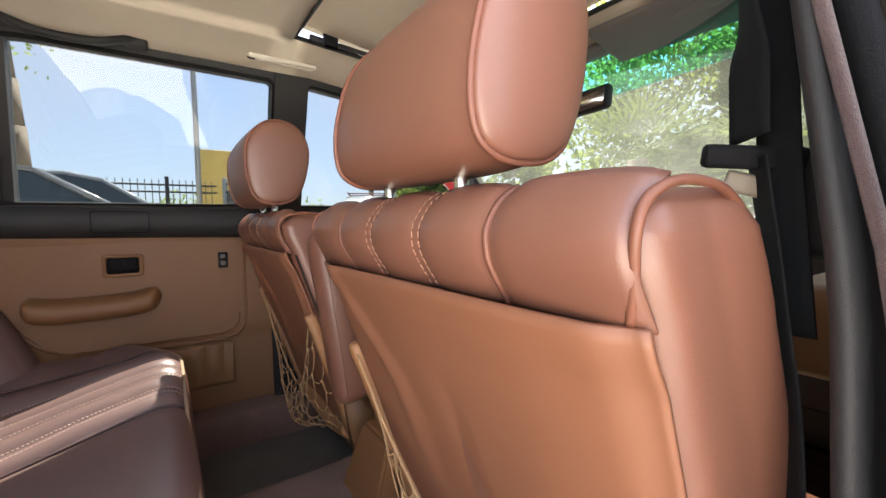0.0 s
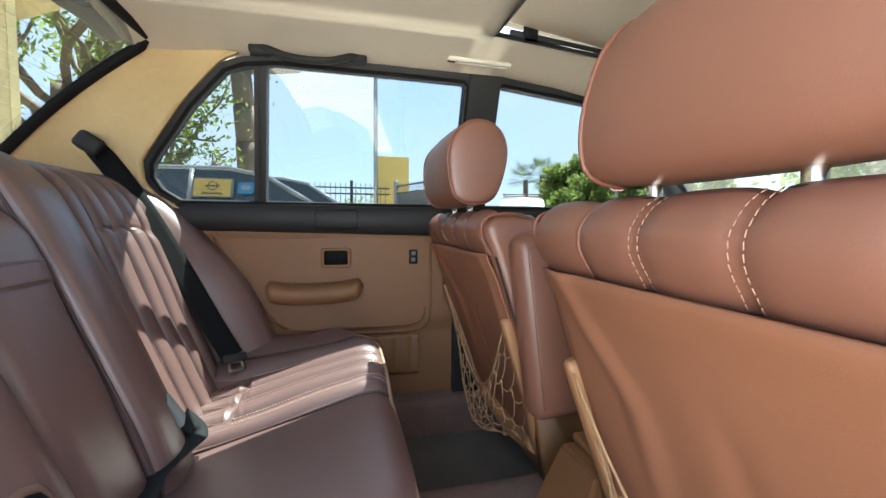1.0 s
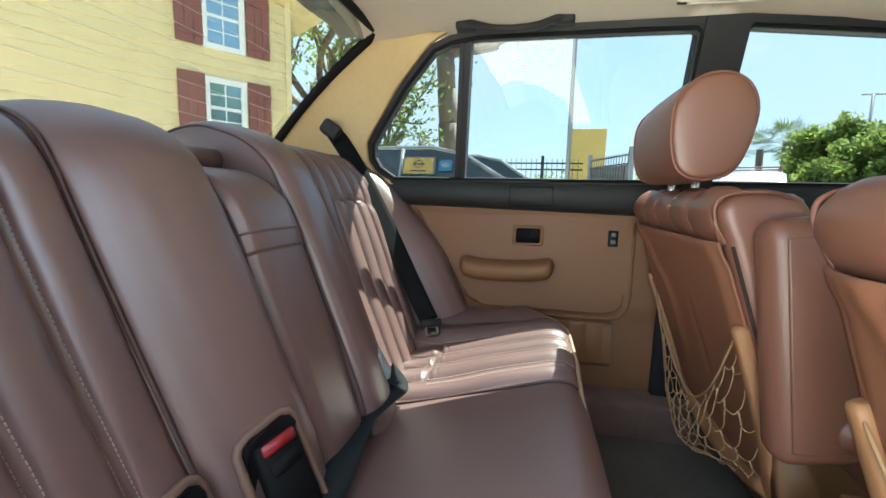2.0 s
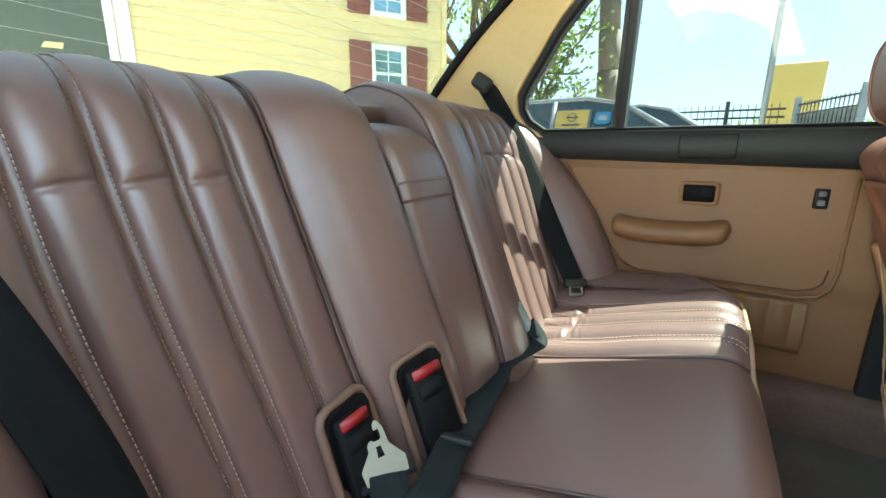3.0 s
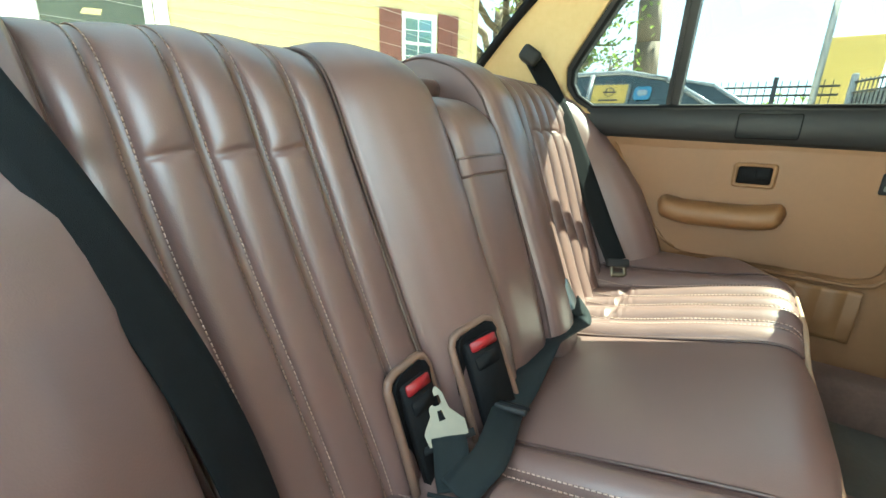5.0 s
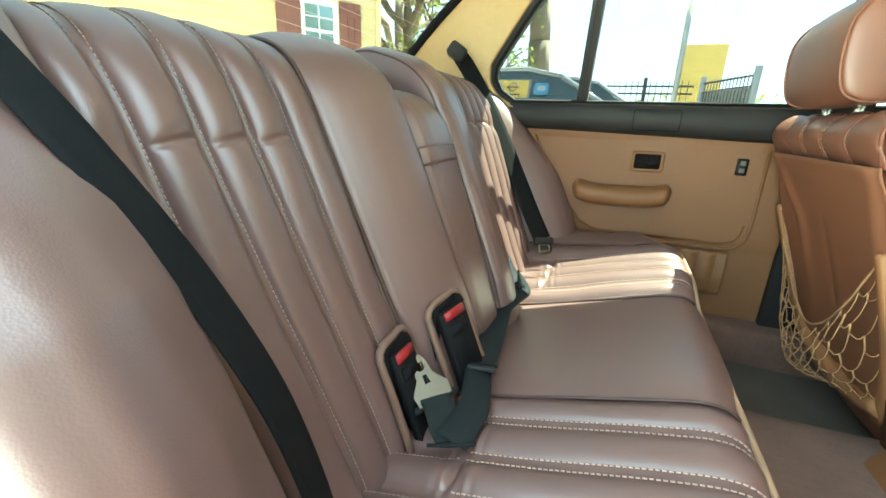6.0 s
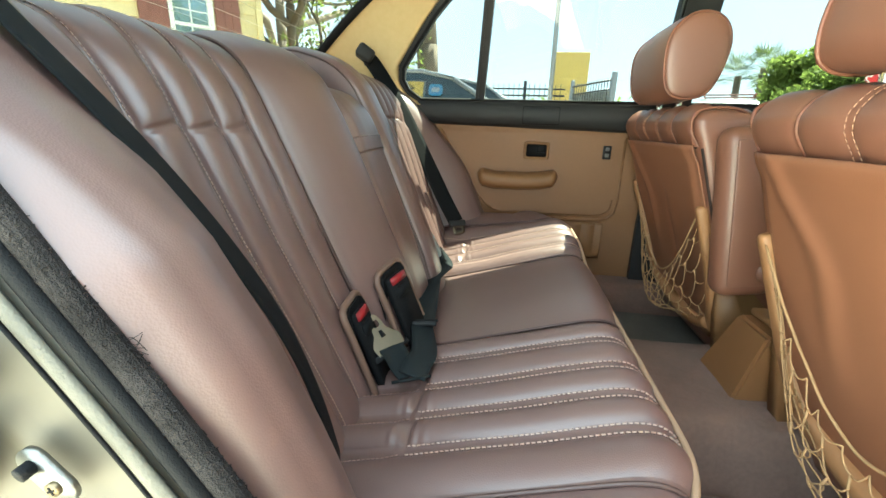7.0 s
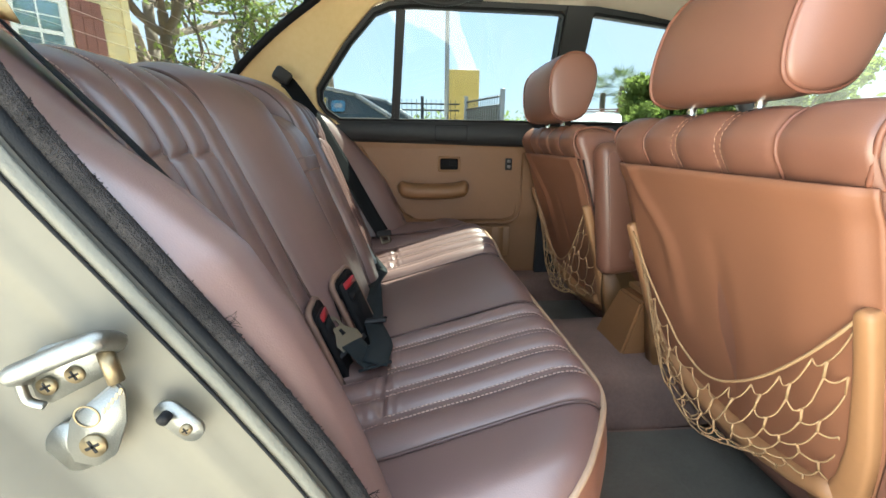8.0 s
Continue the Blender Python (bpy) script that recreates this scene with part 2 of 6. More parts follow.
class Spine:
    """A smooth profile in the x-z plane with its length and its outward normal."""

    def __init__(self, pts, flip=1):
        p = np.array(pts, float)
        q = np.vstack([2 * p[0] - p[1], p, 2 * p[-1] - p[-2]])
        out = []
        for i in range(1, len(q) - 2):
            for t in np.linspace(0, 1, 12, endpoint=False):
                a, b, c, d = q[i - 1], q[i], q[i + 1], q[i + 2]
                out.append(0.5 * (2 * b + (c - a) * t + (2 * a - 5 * b + 4 * c - d) * t * t + (3 * b - a - 3 * c + d) * t ** 3))
        out.append(p[-1])
        self.p = np.array(out)
        self.s = np.concatenate([[0], np.cumsum(np.linalg.norm(np.diff(self.p, axis=0), axis=1))])
        self.n, self.length = flip, float(self.s[-1])

    def at(self, s, d=0.0):
        x, z = np.interp(s, self.s, self.p[:, 0]), np.interp(s, self.s, self.p[:, 1])
        e = 0.006
        tx = np.interp(s + e, self.s, self.p[:, 0]) - np.interp(s - e, self.s, self.p[:, 0])
        tz = np.interp(s + e, self.s, self.p[:, 1]) - np.interp(s - e, self.s, self.p[:, 1])
        k = self.n / max(1e-9, math.hypot(tx, tz))
        return float(x + tz * k * d), float(z - tx * k * d)

    def find(self, z):
        """Length at which the profile first reaches height z."""
        i = int(np.argmax(self.p[:, 1] >= z))
        return float(self.s[i])


def stitches(bm, path, step=0.0062, length=0.0042, r=0.0007):
    """Thread dashes along a path of points."""
    pts = [Vector(p) for p in path]
    acc, nxt = 0.0, 0.0
    for a, b in zip(pts, pts[1:]):
        d = (b - a).length
        while nxt < acc + d:
            p = a.lerp(b, (nxt - acc) / d)
            u = (b - a).normalized()
            add_tube(bm, (p, p + u * length * 0.5, p + u * length), r, 4)
            nxt += step
        acc += d


def smooth_path(pts, n=40):
    """A smooth curve through the points."""
    pts = [Vector(p) for p in pts]
    q = [2 * pts[0] - pts[1]] + pts + [2 * pts[-1] - pts[-2]]
    out = []
    for i in range(1, len(q) - 2):
        m = max(2, n // (len(pts) - 1))
        for t in lin(0, 1, m + 1)[:-1]:
            a, b, c, d = q[i - 1:i + 3]
            out.append(0.5 * (2 * b + (c - a) * t + (2 * a - 5 * b + 4 * c - d) * t * t + (3 * b - a - 3 * c + d) * t ** 3))
    out.append(pts[-1])
    return out


def stitch_row(path, material, parent, step=0.0062, length=0.0042, r=0.0007):
    bm = bmesh.new()
    stitches(bm, path, step, length, r)
    return tagged(part("stitch_line", bm, material, parent), kind="stuff")


def smoothstep(a, b, x):
    t = min(1.0, max(0.0, (x - a) / (b - a)))
    return t * t * (3 - 2 * t)


# ---------- rear bench: backrest ----------
BACK = Spine([(-0.535, 0.455), (-0.560, 0.52), (-0.603, 0.625), (-0.665, 0.77), (-0.720, 0.90), (-0.748, 0.962), (-0.775, 1.004), (-0.812, 1.028), (-0.86, 1.034), (-0.92, 1.018), (-0.96, 0.97)], 1)
TUFT = BACK.find(0.90)
BACK_SEAMS = (0.565, 0.515, 0.449, 0.384, 0.318, 0.252)


def narrow(y, s):
    """The panels narrow slightly towards the seat."""
    return y * (1 - 0.055 * (1 - smoothstep(0.0, TUFT, s)))


def flute(y, seams, h, strip=0.0125, groove=-0.0012, edge=0.55, full=2.8):
    for a, b in zip(seams, seams[1:]):
        lo, hi = min(a, b), max(a, b)
        if lo <= y <= hi:
            u = (2 * y - lo - hi) / (hi - lo - strip)
            if min(y - lo, hi - y) < 0.0004:
                return groove
            return h * max(0.0, 1 - abs(u) ** full) ** edge if abs(u) < 1 else -0.0008
    return 0.0


def flute_rows(seams, strip=0.0125):
    """Sample lines across the flutes, with a flat strip at each seam."""
    out = set()
    for a, b in zip(seams, seams[1:]):
        lo, hi = min(a, b), max(a, b)
        out |= {round(y, 5) for y in [lo, hi] + [lo + strip / 2 + (hi - lo - strip) * (0.5 - 0.5 * math.cos(math.pi * k / 14)) for k in range(15)]}
    return sorted(out)


def back_fluted(side):
    fwd, tuft = (0.020, TUFT + 0.016) if side > 0 else (0.0, TUFT)

    def f(s, y):
        top = smoothstep(tuft + 0.17, tuft + 0.05, s)
        d = flute(y, BACK_SEAMS, 0.0185) * (0.18 + 0.82 * top) * (0.62 + 0.38 * smoothstep(tuft - 0.30, tuft - 0.04, s))
        if 0.318 < y < 0.515:
            # a pinched crease across each panel, with two small folds running off its outer end
            u = (y - 0.318) % 0.0657 / 0.0657
            dip = tuft - 0.006 + 0.012 * (1 - u) ** 2
            k = math.exp(-(((s - dip) / 0.0038) ** 2))
            swell = math.exp(-(((s - dip - 0.030) / 0.030) ** 2)) + 0.8 * math.exp(-(((s - dip + 0.032) / 0.032) ** 2))
            fold = sum(math.exp(-(((s - dip - e * (1.2 - u)) / 0.0035) ** 2)) for e in (0.016, 0.007, -0.010)) * smoothstep(0.05, 0.30, u) * smoothstep(1.0, 0.55, u)
            d = d * (1 - 0.30 * k + 0.10 * swell) - 0.0016 * fold
        elif y >= 0.515:
            d *= 1 - 0.3 * math.exp(-(((s - tuft + 0.01) / 0.02) ** 2))
        d += 0.0022 * noise.noise((s * 9, y * 9 + side * 4, 3)) + fwd
        x, z = BACK.at(s, d)
        return x, side * narrow(y, s), z - (0.018 if side < 0 else 0.004) * smoothstep(0.40, 0.565, y) * smoothstep(TUFT, TUFT + 0.12, s) + (0.008 if side > 0 else 0.0) * smoothstep(TUFT, TUFT + 0.12, s)
    return f


def back_bolster(side):
    end = 0.062 if side > 0 else 0.098
    sec_y = [0.252 - (0.252 - end) * k for k in (0.0, 0.035, 0.13, 0.30, 0.50, 0.68, 0.83, 0.93, 0.98, 1.0, 1.0)]
    sec_d = (-0.006, 0.012, 0.029, 0.050, 0.065, 0.073, 0.075, 0.071, 0.062, 0.047, -0.08)

    def f(s, i):
        y, d = np.interp(i, range(len(sec_y)), sec_y), np.interp(i, range(len(sec_d)), sec_d)
        k = np.interp(BACK.at(s)[1], (0.46, 0.58, 0.80, 0.90, 0.98), (0.78, 0.98, 1.04, 1.0, 0.88))
        u = (0.252 - y) / (0.252 - end)
        over = smoothstep(BACK.find(0.95), BACK.find(1.03), s)
        back = smoothstep(BACK.find(1.03), BACK.length, s)
        x, z = BACK.at(s, d * k * (1 - 0.56 * over - 0.2 * back) + (0.020 * (1 - 0.5 * u) if side > 0 else 0.0))
        return x - 0.004 * over, side * narrow(y, s), z - 0.006 * over * u ** 4 + (0.008 if side > 0 else 0.0) * smoothstep(TUFT, TUFT + 0.12, s)
    return f


bench_back = thing("rear_squab", "mauve-brown leather rear bench backrest with stitched vertical flutes", "seat")
ss = sorted(set(lin(0.0, BACK.length, 74)) | set(lin(TUFT - 0.05, TUFT + 0.05, 41)))
for side in (-1, 1):
    ys = flute_rows(BACK_SEAMS)
    part("fluted_panel", sheet(back_fluted(side), ss, ys), REAR, bench_back)
    part("inner_bolster", sheet(back_bolster(side), ss, lin(0, 10, 31)), REAR, bench_back)
    ff = back_fluted(side)
    for y in BACK_SEAMS[1:-1]:
        for dy in (-0.0058, 0.0058):
            stitch_row([Vector(ff(s, y + dy)) + Vector((0.0017, 0, 0.0010)) for s in lin(0.02, BACK.length * 0.93, 90)], THREAD, bench_back, 0.0062, 0.0044, 0.0009)
    for y, r in ((0.252, 0.0032), (0.565, 0.0036)):
        part("piping", tube([Vector(ff(s, y)) + Vector((0.006, 0, 0.003)) for s in lin(0.0, BACK.length * 0.97, 60)], r, 6), PIPE, bench_back)
    fb = back_bolster(side)
    part("edge_piping", tube([Vector(fb(s, 8.6)) + Vector((0.0006, -side * 0.0014, 0)) for s in lin(0.0, BACK.length * 0.97, 70)], 0.0024, 6), PIPE, bench_back)


def back_side(side):
    """The padded wing between the fluted panel and the door opening."""
    sec_y = (0.566, 0.567, 0.572, 0.585, 0.605, 0.632, 0.668, 0.702, 0.723, 0.733, 0.734)
    sec_d = (-0.01, 0.018, 0.039, 0.061, 0.086, 0.104, 0.109, 0.101, 0.085, 0.056, -0.05)
    if side < 0:
        sec_d = (-0.01, 0.048, 0.076, 0.095, 0.114, 0.138, 0.156, 0.150, 0.126, 0.076, -0.05)

    def f(s, i):
        y, d = np.interp(i, range(len(sec_y)), sec_y), np.interp(i, range(len(sec_d)), sec_d)
        z0 = BACK.at(s)[1]
        d *= 1.10 if side > 0 else 1.0
        k = np.interp(z0, (0.46, 0.62, 0.70, 0.78, 0.84, 0.90, 0.96, 1.0, 1.03), (1.42, 1.40, 1.34, 1.18, 1.00, 0.82, 0.62, 0.44, 0.26) if side > 0 else (0.88, 0.96, 0.97, 0.91, 0.72, 0.47, 0.29, 0.18, 0.12))
        if s > BACK.length * 0.80:
            k = 0.30 if side > 0 else 0.12
        x, z = BACK.at(s, d * k + 0.002 * noise.noise((s * 8, y * 8, side * 5)))
        return x, side * (y - 0.012 * (1 - smoothstep(0.0, TUFT, s))), z
    return f


for side in (-1, 1):
    wing = thing("side_bolster", "padded brown leather wing beside the rear backrest", "seat bolster", "rear side bolsters")
    fw = back_side(side)
    part("cover", sheet(fw, lin(0.0, BACK.length * 0.97, 60), lin(0, 8, 25)), REAR, wing)
    part("side_panel", sheet(fw, lin(0.0, BACK.length * 0.97, 60), lin(8, 10, 9)), REAR, wing)
    part("edge_piping", tube([fw(s, 8.3) for s in lin(0.0, BACK.length * 0.90, 60)], 0.0022, 6), PIPE, wing)

# ---------- centre armrest ----------
ARM = Spine([(-0.485, 0.470), (-0.512, 0.567), (-0.556, 0.70), (-0.594, 0.80), (-0.616, 0.862), (-0.628, 0.900), (-0.650, 0.940), (-0.690, 0.972), (-0.740, 0.984), (-0.80, 0.976)], 1)


def arm_surface(s, i):
    sec_y = (-0.095, -0.095, -0.093, -0.083, -0.058, -0.018, 0.022, 0.044, 0.053, 0.056, 0.056)
    sec_d = (-0.13, -0.045, -0.018, -0.006, -0.001, 0.0, -0.001, -0.006, -0.018, -0.045, -0.13)
    y, d = np.interp(i, range(11), sec_y), np.interp(i, range(11), sec_d)
    x, z = ARM.at(s, d)
    return x, y, z


armrest = thing("centre_armrest", "folded-up leather centre armrest with a pull strap", "armrest")
ARM_S = lin(0.0, ARM.length, 60)
part("cover", sheet(arm_surface, ARM_S, lin(0, 10, 41)), REAR, armrest)
s0 = ARM.find(0.870)


def strap_f(s, i):
    p = Vector(arm_surface(s, i))
    n = Vector((0.94, 0, 0.34))
    return p + n * 0.0025


part("strap", sheet(strap_f, lin(s0 - 0.017, s0 + 0.017, 6), lin(1.2, 8.8, 33), 0.003), REAR, armrest)
for y in (1, -1):
    part("piping", tube([Vector(arm_surface(s, 5 + y * 3.2)) + Vector((0.001, 0, 0)) for s in ARM_S[:50]], 0.0022, 5), PIPE, armrest)
for ds in (-0.0135, 0.0135):
    stitch_row([strap_f(s0 + ds, i) + Vector((0.0012, 0, 0.0004)) for i in lin(1.3, 8.7, 30)], PIPE, armrest, 0.005, 0.0033, 0.0006)
recess = thing("armrest_recess_panel", "plain leather panel behind the folded armrest", "seat panel")
part("cover", sheet(lambda s, y: (BACK.at(s, -0.012)[0], y, BACK.at(s, -0.012)[1] - 0.018), lin(0.0, BACK.length, 40), lin(-0.13, 0.13, 15)), REAR, recess)
part("top_roll", tube([(-0.812, y, 1.002) for y in lin(-0.11, 0.075, 8)], 0.021, 14), REAR, recess)

# ---------- rear bench: cushion ----------
SEAT = Spine([(-0.64, 0.455), (-0.56, 0.474), (-0.44, 0.503), (-0.32, 0.538), (-0.22, 0.567), (-0.165, 0.581), (-0.132, 0.578), (-0.112, 0.556), (-0.104, 0.515), (-0.106, 0.46), (-0.116, 0.38), (-0.13, 0.29)], -1)
SEAT_SEAMS = (0.555, 0.470, 0.402, 0.333, 0.255, 0.193)
TUFT_X = float(np.interp(-0.445, SEAT.p[:60, 0], SEAT.s[:60]))
CREST = float(np.interp(-0.128, SEAT.p[:80, 0], SEAT.s[:80]))


def corner(y):
    return 0.115 * smoothstep(0.46, 0.74, abs(y)) ** 1.3


def cushion_point(s, y, d):
    x, z = SEAT.at(s, d)
    # the far half is less sat in: it stands higher, above all along the door
    fresh = 0.026 * smoothstep(0.15, 0.30, y) + max(0.0, 0.567 - z + d) * smoothstep(0.42, 0.66, y)
    return x - corner(y) * smoothstep(-0.5, -0.13, x), y, z + fresh * smoothstep(SEAT.length, CREST, s)


def cushion_fluted(side):
    def f(s, y):
        over = 1 - smoothstep(CREST - 0.03, CREST + 0.05, s)
        d = flute(y, SEAT_SEAMS, 0.0105, 0.019, -0.0005, 0.9, 2.2) * (0.15 + 0.85 * over)
        if 0.255 < y < 0.470:
            k = math.exp(-(((s - TUFT_X) / 0.008) ** 2))
            d = d * (1 - 0.85 * k) + math.sin((s - TUFT_X) * 380 + y * 50) * math.exp(-(((s - TUFT_X) / 0.03) ** 2)) * 0.001
        d += 0.003 * noise.noise((s * 7, y * 7 + side * 9, 1))
        return cushion_point(s, side * y, d)
    return f


EDGE = CREST + 0.014


def side_drop(side, y):
    return (0.05 if side < 0 else 0.016) * smoothstep(0.63, 0.725, y) ** 2


cushion = thing("rear_bench_cushion", "mauve-brown leather rear bench cushion with stitched flutes and piping", "seat")
ss = sorted(set(lin(0.0, EDGE, 62)) | set(lin(TUFT_X - 0.04, TUFT_X + 0.04, 33)))
for side in (-1, 1):
    ys = flute_rows(SEAT_SEAMS, 0.019)
    part("fluted_panel", sheet(cushion_fluted(side), ss, ys), REAR, cushion)
    part("outer_panel", sheet(lambda s, y, side=side: cushion_point(s, side * y, 0.006 * math.sin((y - 0.555) / 0.16 * 3.0) - side_drop(side, y)), ss, lin(0.555, 0.725, 16)), REAR, cushion)
    ff = cushion_fluted(side)
    for y in SEAT_SEAMS[1:-1]:
        for dy in (-0.0075, 0.0075):
            stitch_row([Vector(ff(s, y + dy)) + Vector((0, 0, 0.0018)) for s in lin(TUFT_X + 0.004, CREST + 0.03, 60)], SEAT_THREAD, cushion, 0.0068, 0.0046, 0.0013)
        stitch_row([Vector(ff(s, y + 0.004 + 0.02 * ((TUFT_X - s) / 0.12))) + Vector((0, 0, 0.0012)) for s in lin(TUFT_X - 0.12, TUFT_X - 0.006, 20)], THREAD, cushion)
    for y in (0.193, 0.555):
        part("piping", tube([cushion_point(s, side * y, 0.0025) for s in lin(TUFT_X - 0.1, CREST + 0.01, 50)], 0.0026, 6), PIPE, cushion)
part("centre_panel", sheet(lambda s, y: cushion_point(s, y, 0.012 * (1 - (y / 0.193) ** 4) + 0.003 * noise.noise((s * 6, y * 6, 7))), ss, lin(-0.193, 0.193, 31)), REAR, cushion)
part("front_face", sheet(lambda s, y: cushion_point(s, y, 0.003 * math.sin((s - EDGE) / (SEAT.length - EDGE) * 3.1) - side_drop(1 if y > 0 else -1, abs(y))), lin(EDGE - 0.004, SEAT.length, 20), lin(-0.725, 0.725, 80)), FRONT, cushion, "tan leather front face")
part("front_piping", tube([cushion_point(EDGE - 0.002, y, 0.0065 - side_drop(1 if y > 0 else -1, abs(y))) for y in lin(-0.72, 0.72, 90)], 0.0042, 6), PIPE_PALE, cushion)


# ---------- front seats ----------
def rounded_loop(w, t, r, n=10, a=7):
    """Closed section: rear edge first, from -w to w, then the front edge back."""
    pts = []
    for sx, sd, a0 in ((-1, -1, 180), (1, -1, 270), (1, 1, 0), (-1, 1, 90)):
        for k in range(a):
            q = radians(a0 + 90 * k / (a - 1))
            pts.append((sx * (w - r) + r * math.cos(q), sd * (t - r) + r * math.sin(q)))
    out = []
    for i, p in enumerate(pts):
        out.append(p)
        q = pts[(i + 1) % len(pts)]
        m = n if i % a == a - 1 else 1
        for k in range(1, m):
            out.append((p[0] + (q[0] - p[0]) * k / m, p[1] + (q[1] - p[1]) * k / m))
    return out


SEC_Z = (0.33, 0.45, 0.60, 0.75, 0.875, 0.888, 0.915, 0.938, 0.954, 0.963, 0.967)
SEC_X = (0.262, 0.226, 0.176, 0.124, 0.082, 0.078, 0.066, 0.062, 0.070, 0.085, 0.105)
SEC_T = (0.19, 0.18, 0.165, 0.145, 0.130, 0.130, 0.130, 0.125, 0.110, 0.085, 0.05)
SEC_W = (0.250, 0.26, 0.268, 0.272, 0.272, 0.272, 0.271, 0.269, 0.262, 0.250, 0.21)


FINE_Z = np.linspace(0.30, 1.0, 701)
FINE_X = np.convolve(np.pad(np.interp(FINE_Z, SEC_Z, SEC_X), 12, mode="edge"), np.hanning(25) / np.hanning(25).sum(), "valid")
FINE_X[:60] = np.interp(FINE_Z[:60], SEC_Z, SEC_X)


def rear_x(z):
    return float(np.interp(z, FINE_Z, FINE_X))


def make_front_seat(yc, side):
    """side: -1 for the seat whose door is on the -y side."""
    seat = thing("bucket_seat", "tan-brown leather front seat with headrest and a string net pocket", "car seat", "front seats")
    bm = bmesh.new()
    zs = sorted(set(lin(0.33, 0.967, 40)) | set(SEC_Z))
    loops = []
    for z in zs:
        x, t, w = rear_x(z), lerp(SEC_Z, SEC_T, z), lerp(SEC_Z, SEC_W, z)
        r = min(0.024, t * 0.48, w * 0.5)
        loops.append([bm.verts.new((x + t / 2 + d, yc + y * (1 + 0.10 * max(0, d / t)), z)) for y, d in rounded_loop(w, t / 2, r)])
    n = len(loops[0])
    for a, b in zip(loops, loops[1:]):
        for i in range(n):
            bm.faces.new((a[i], a[(i + 1) % n], b[(i + 1) % n], b[i]))
    bm.faces.new(loops[0]), bm.faces.new(loops[-1])
    part("backrest", bm, FRONT, seat)

    # lower rear panel, slightly sunken towards the net, with slack creases
    def panel(z, y):
        u = y / 0.257
        d = -0.010 + 0.016 * math.exp(-((u / 0.55) ** 4)) * smoothstep(0.86, 0.70, z) * 0.6
        d -= 0.006 * smoothstep(0.84, 0.87, z)
        d += 0.010 * smoothstep(0.85, 1.0, abs(u)) ** 2
        d += 0.0022 * math.tanh((y - 0.01 * math.sin(z * 9)) / 0.005) * smoothstep(0.74, 0.66, z)
        d -= 0.007 * math.exp(-(((y - 0.195 + 0.075 * smoothstep(0.87, 0.72, z)) / 0.020) ** 2)) * smoothstep(0.50, 0.70, z)
        d += 0.0045 * noise.noise((y * 7 + yc, z * 6, 2)) + 0.004 * math.exp(-(((y + 0.06 * (0.8 - z)) / 0.02) ** 2)) * smoothstep(0.80, 0.72, z)
        return rear_x(z) + d, yc + y * (1 - 0.10 * smoothstep(0.6, 0.40, z)), z
    part("rear_panel", sheet(panel, lin(0.40, 0.884, 46), lin(-0.264, 0.264, 90), 0.004), FPANEL, seat)

    # upper roll, fluted by seams
    cuts = (-0.264, -0.149, -0.052, 0.052, 0.149, 0.264)

    def roll(v, y):
        z = 0.880 + 0.083 * v
        bulge = 0.0
        for a, b in zip(cuts, cuts[1:]):
            if a <= y <= b:
                u = 2 * (y - a) / (b - a) - 1
                bulge = 0.007 * max(0.0, 1 - abs(u) ** 3) ** 0.7
        lip = 0.007 * math.sin(min(1, v / 0.5) * math.pi / 2) * (1 - 0.7 * smoothstep(0.45, 1, v))
        crest = max(0.0, v - 0.7) / 0.3
        return rear_x(z) - lip - bulge + 0.004 * crest, yc + y, z + 0.006 * crest + bulge * 0.8 * crest
    ys = sorted({round(y, 5) for a, b in zip(cuts, cuts[1:]) for y in lin(a, b, 13)})
    part("upper_roll", sheet(roll, lin(0, 1, 24), ys, 0.003), FRONT, seat)
    for y in (-0.052, 0.052):
        for dy in (-0.006, 0.006):
            stitch_row([Vector(roll(v, y + dy)) + Vector((-0.0012, 0, 0.0006)) for v in lin(0.03, 0.98, 40)], FTHREAD, seat, 0.0085, 0.006, 0.0007)
    for y in (-0.149, 0.149):
        part("piping", tube([Vector(roll(v, y)) + Vector((-0.001, 0, 0)) for v in lin(0.0, 1, 30)], 0.0029, 6), FPIPE, seat)
    for sy in (-1, 1):
        path = [Vector((x, yc + sy * y, z)) for x, y, z in ((0.074, 0.252, 0.884), (0.063, 0.260, 0.912), (0.057, 0.264, 0.934), (0.062, 0.266, 0.952), (0.082, 0.267, 0.962), (0.111, 0.267, 0.965), (0.147, 0.267, 0.961), (0.173, 0.269, 0.945), (0.190, 0.271, 0.924), (0.205, 0.274, 0.88), (0.228, 0.277, 0.80), (0.255, 0.279, 0.72), (0.325, 0.278, 0.56))]
        part("piping", tube(smooth_path(path, 60), 0.0032, 8), FPIPE, seat)
        if sy != side:
            # dark cord put in for the shaded gap along the panel's inner edge
            part("side_gap_line", tube([(rear_x(z) + 0.008, yc + sy * (0.265 - 0.016 * smoothstep(0.6, 0.4, z)), z) for z in lin(0.40, 0.878, 20)], 0.0032, 6), SEAM, seat)
            part("recliner_cover", prism([(0.170, 0.63), (0.195, 0.615), (0.31, 0.50), (0.31, 0.36), (0.215, 0.36)], lambda a, b, d, sy=sy: (a, yc + sy * (0.262 + d), b), -0.02, 0.014), TAN_DARK, seat, "tan recliner cover")
    # dark cord put in for the shade in the crease below the roll
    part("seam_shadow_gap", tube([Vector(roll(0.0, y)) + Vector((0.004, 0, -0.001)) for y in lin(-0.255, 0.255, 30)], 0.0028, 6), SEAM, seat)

    # seat cushion, seen only over its side
    bm = bmesh.new()
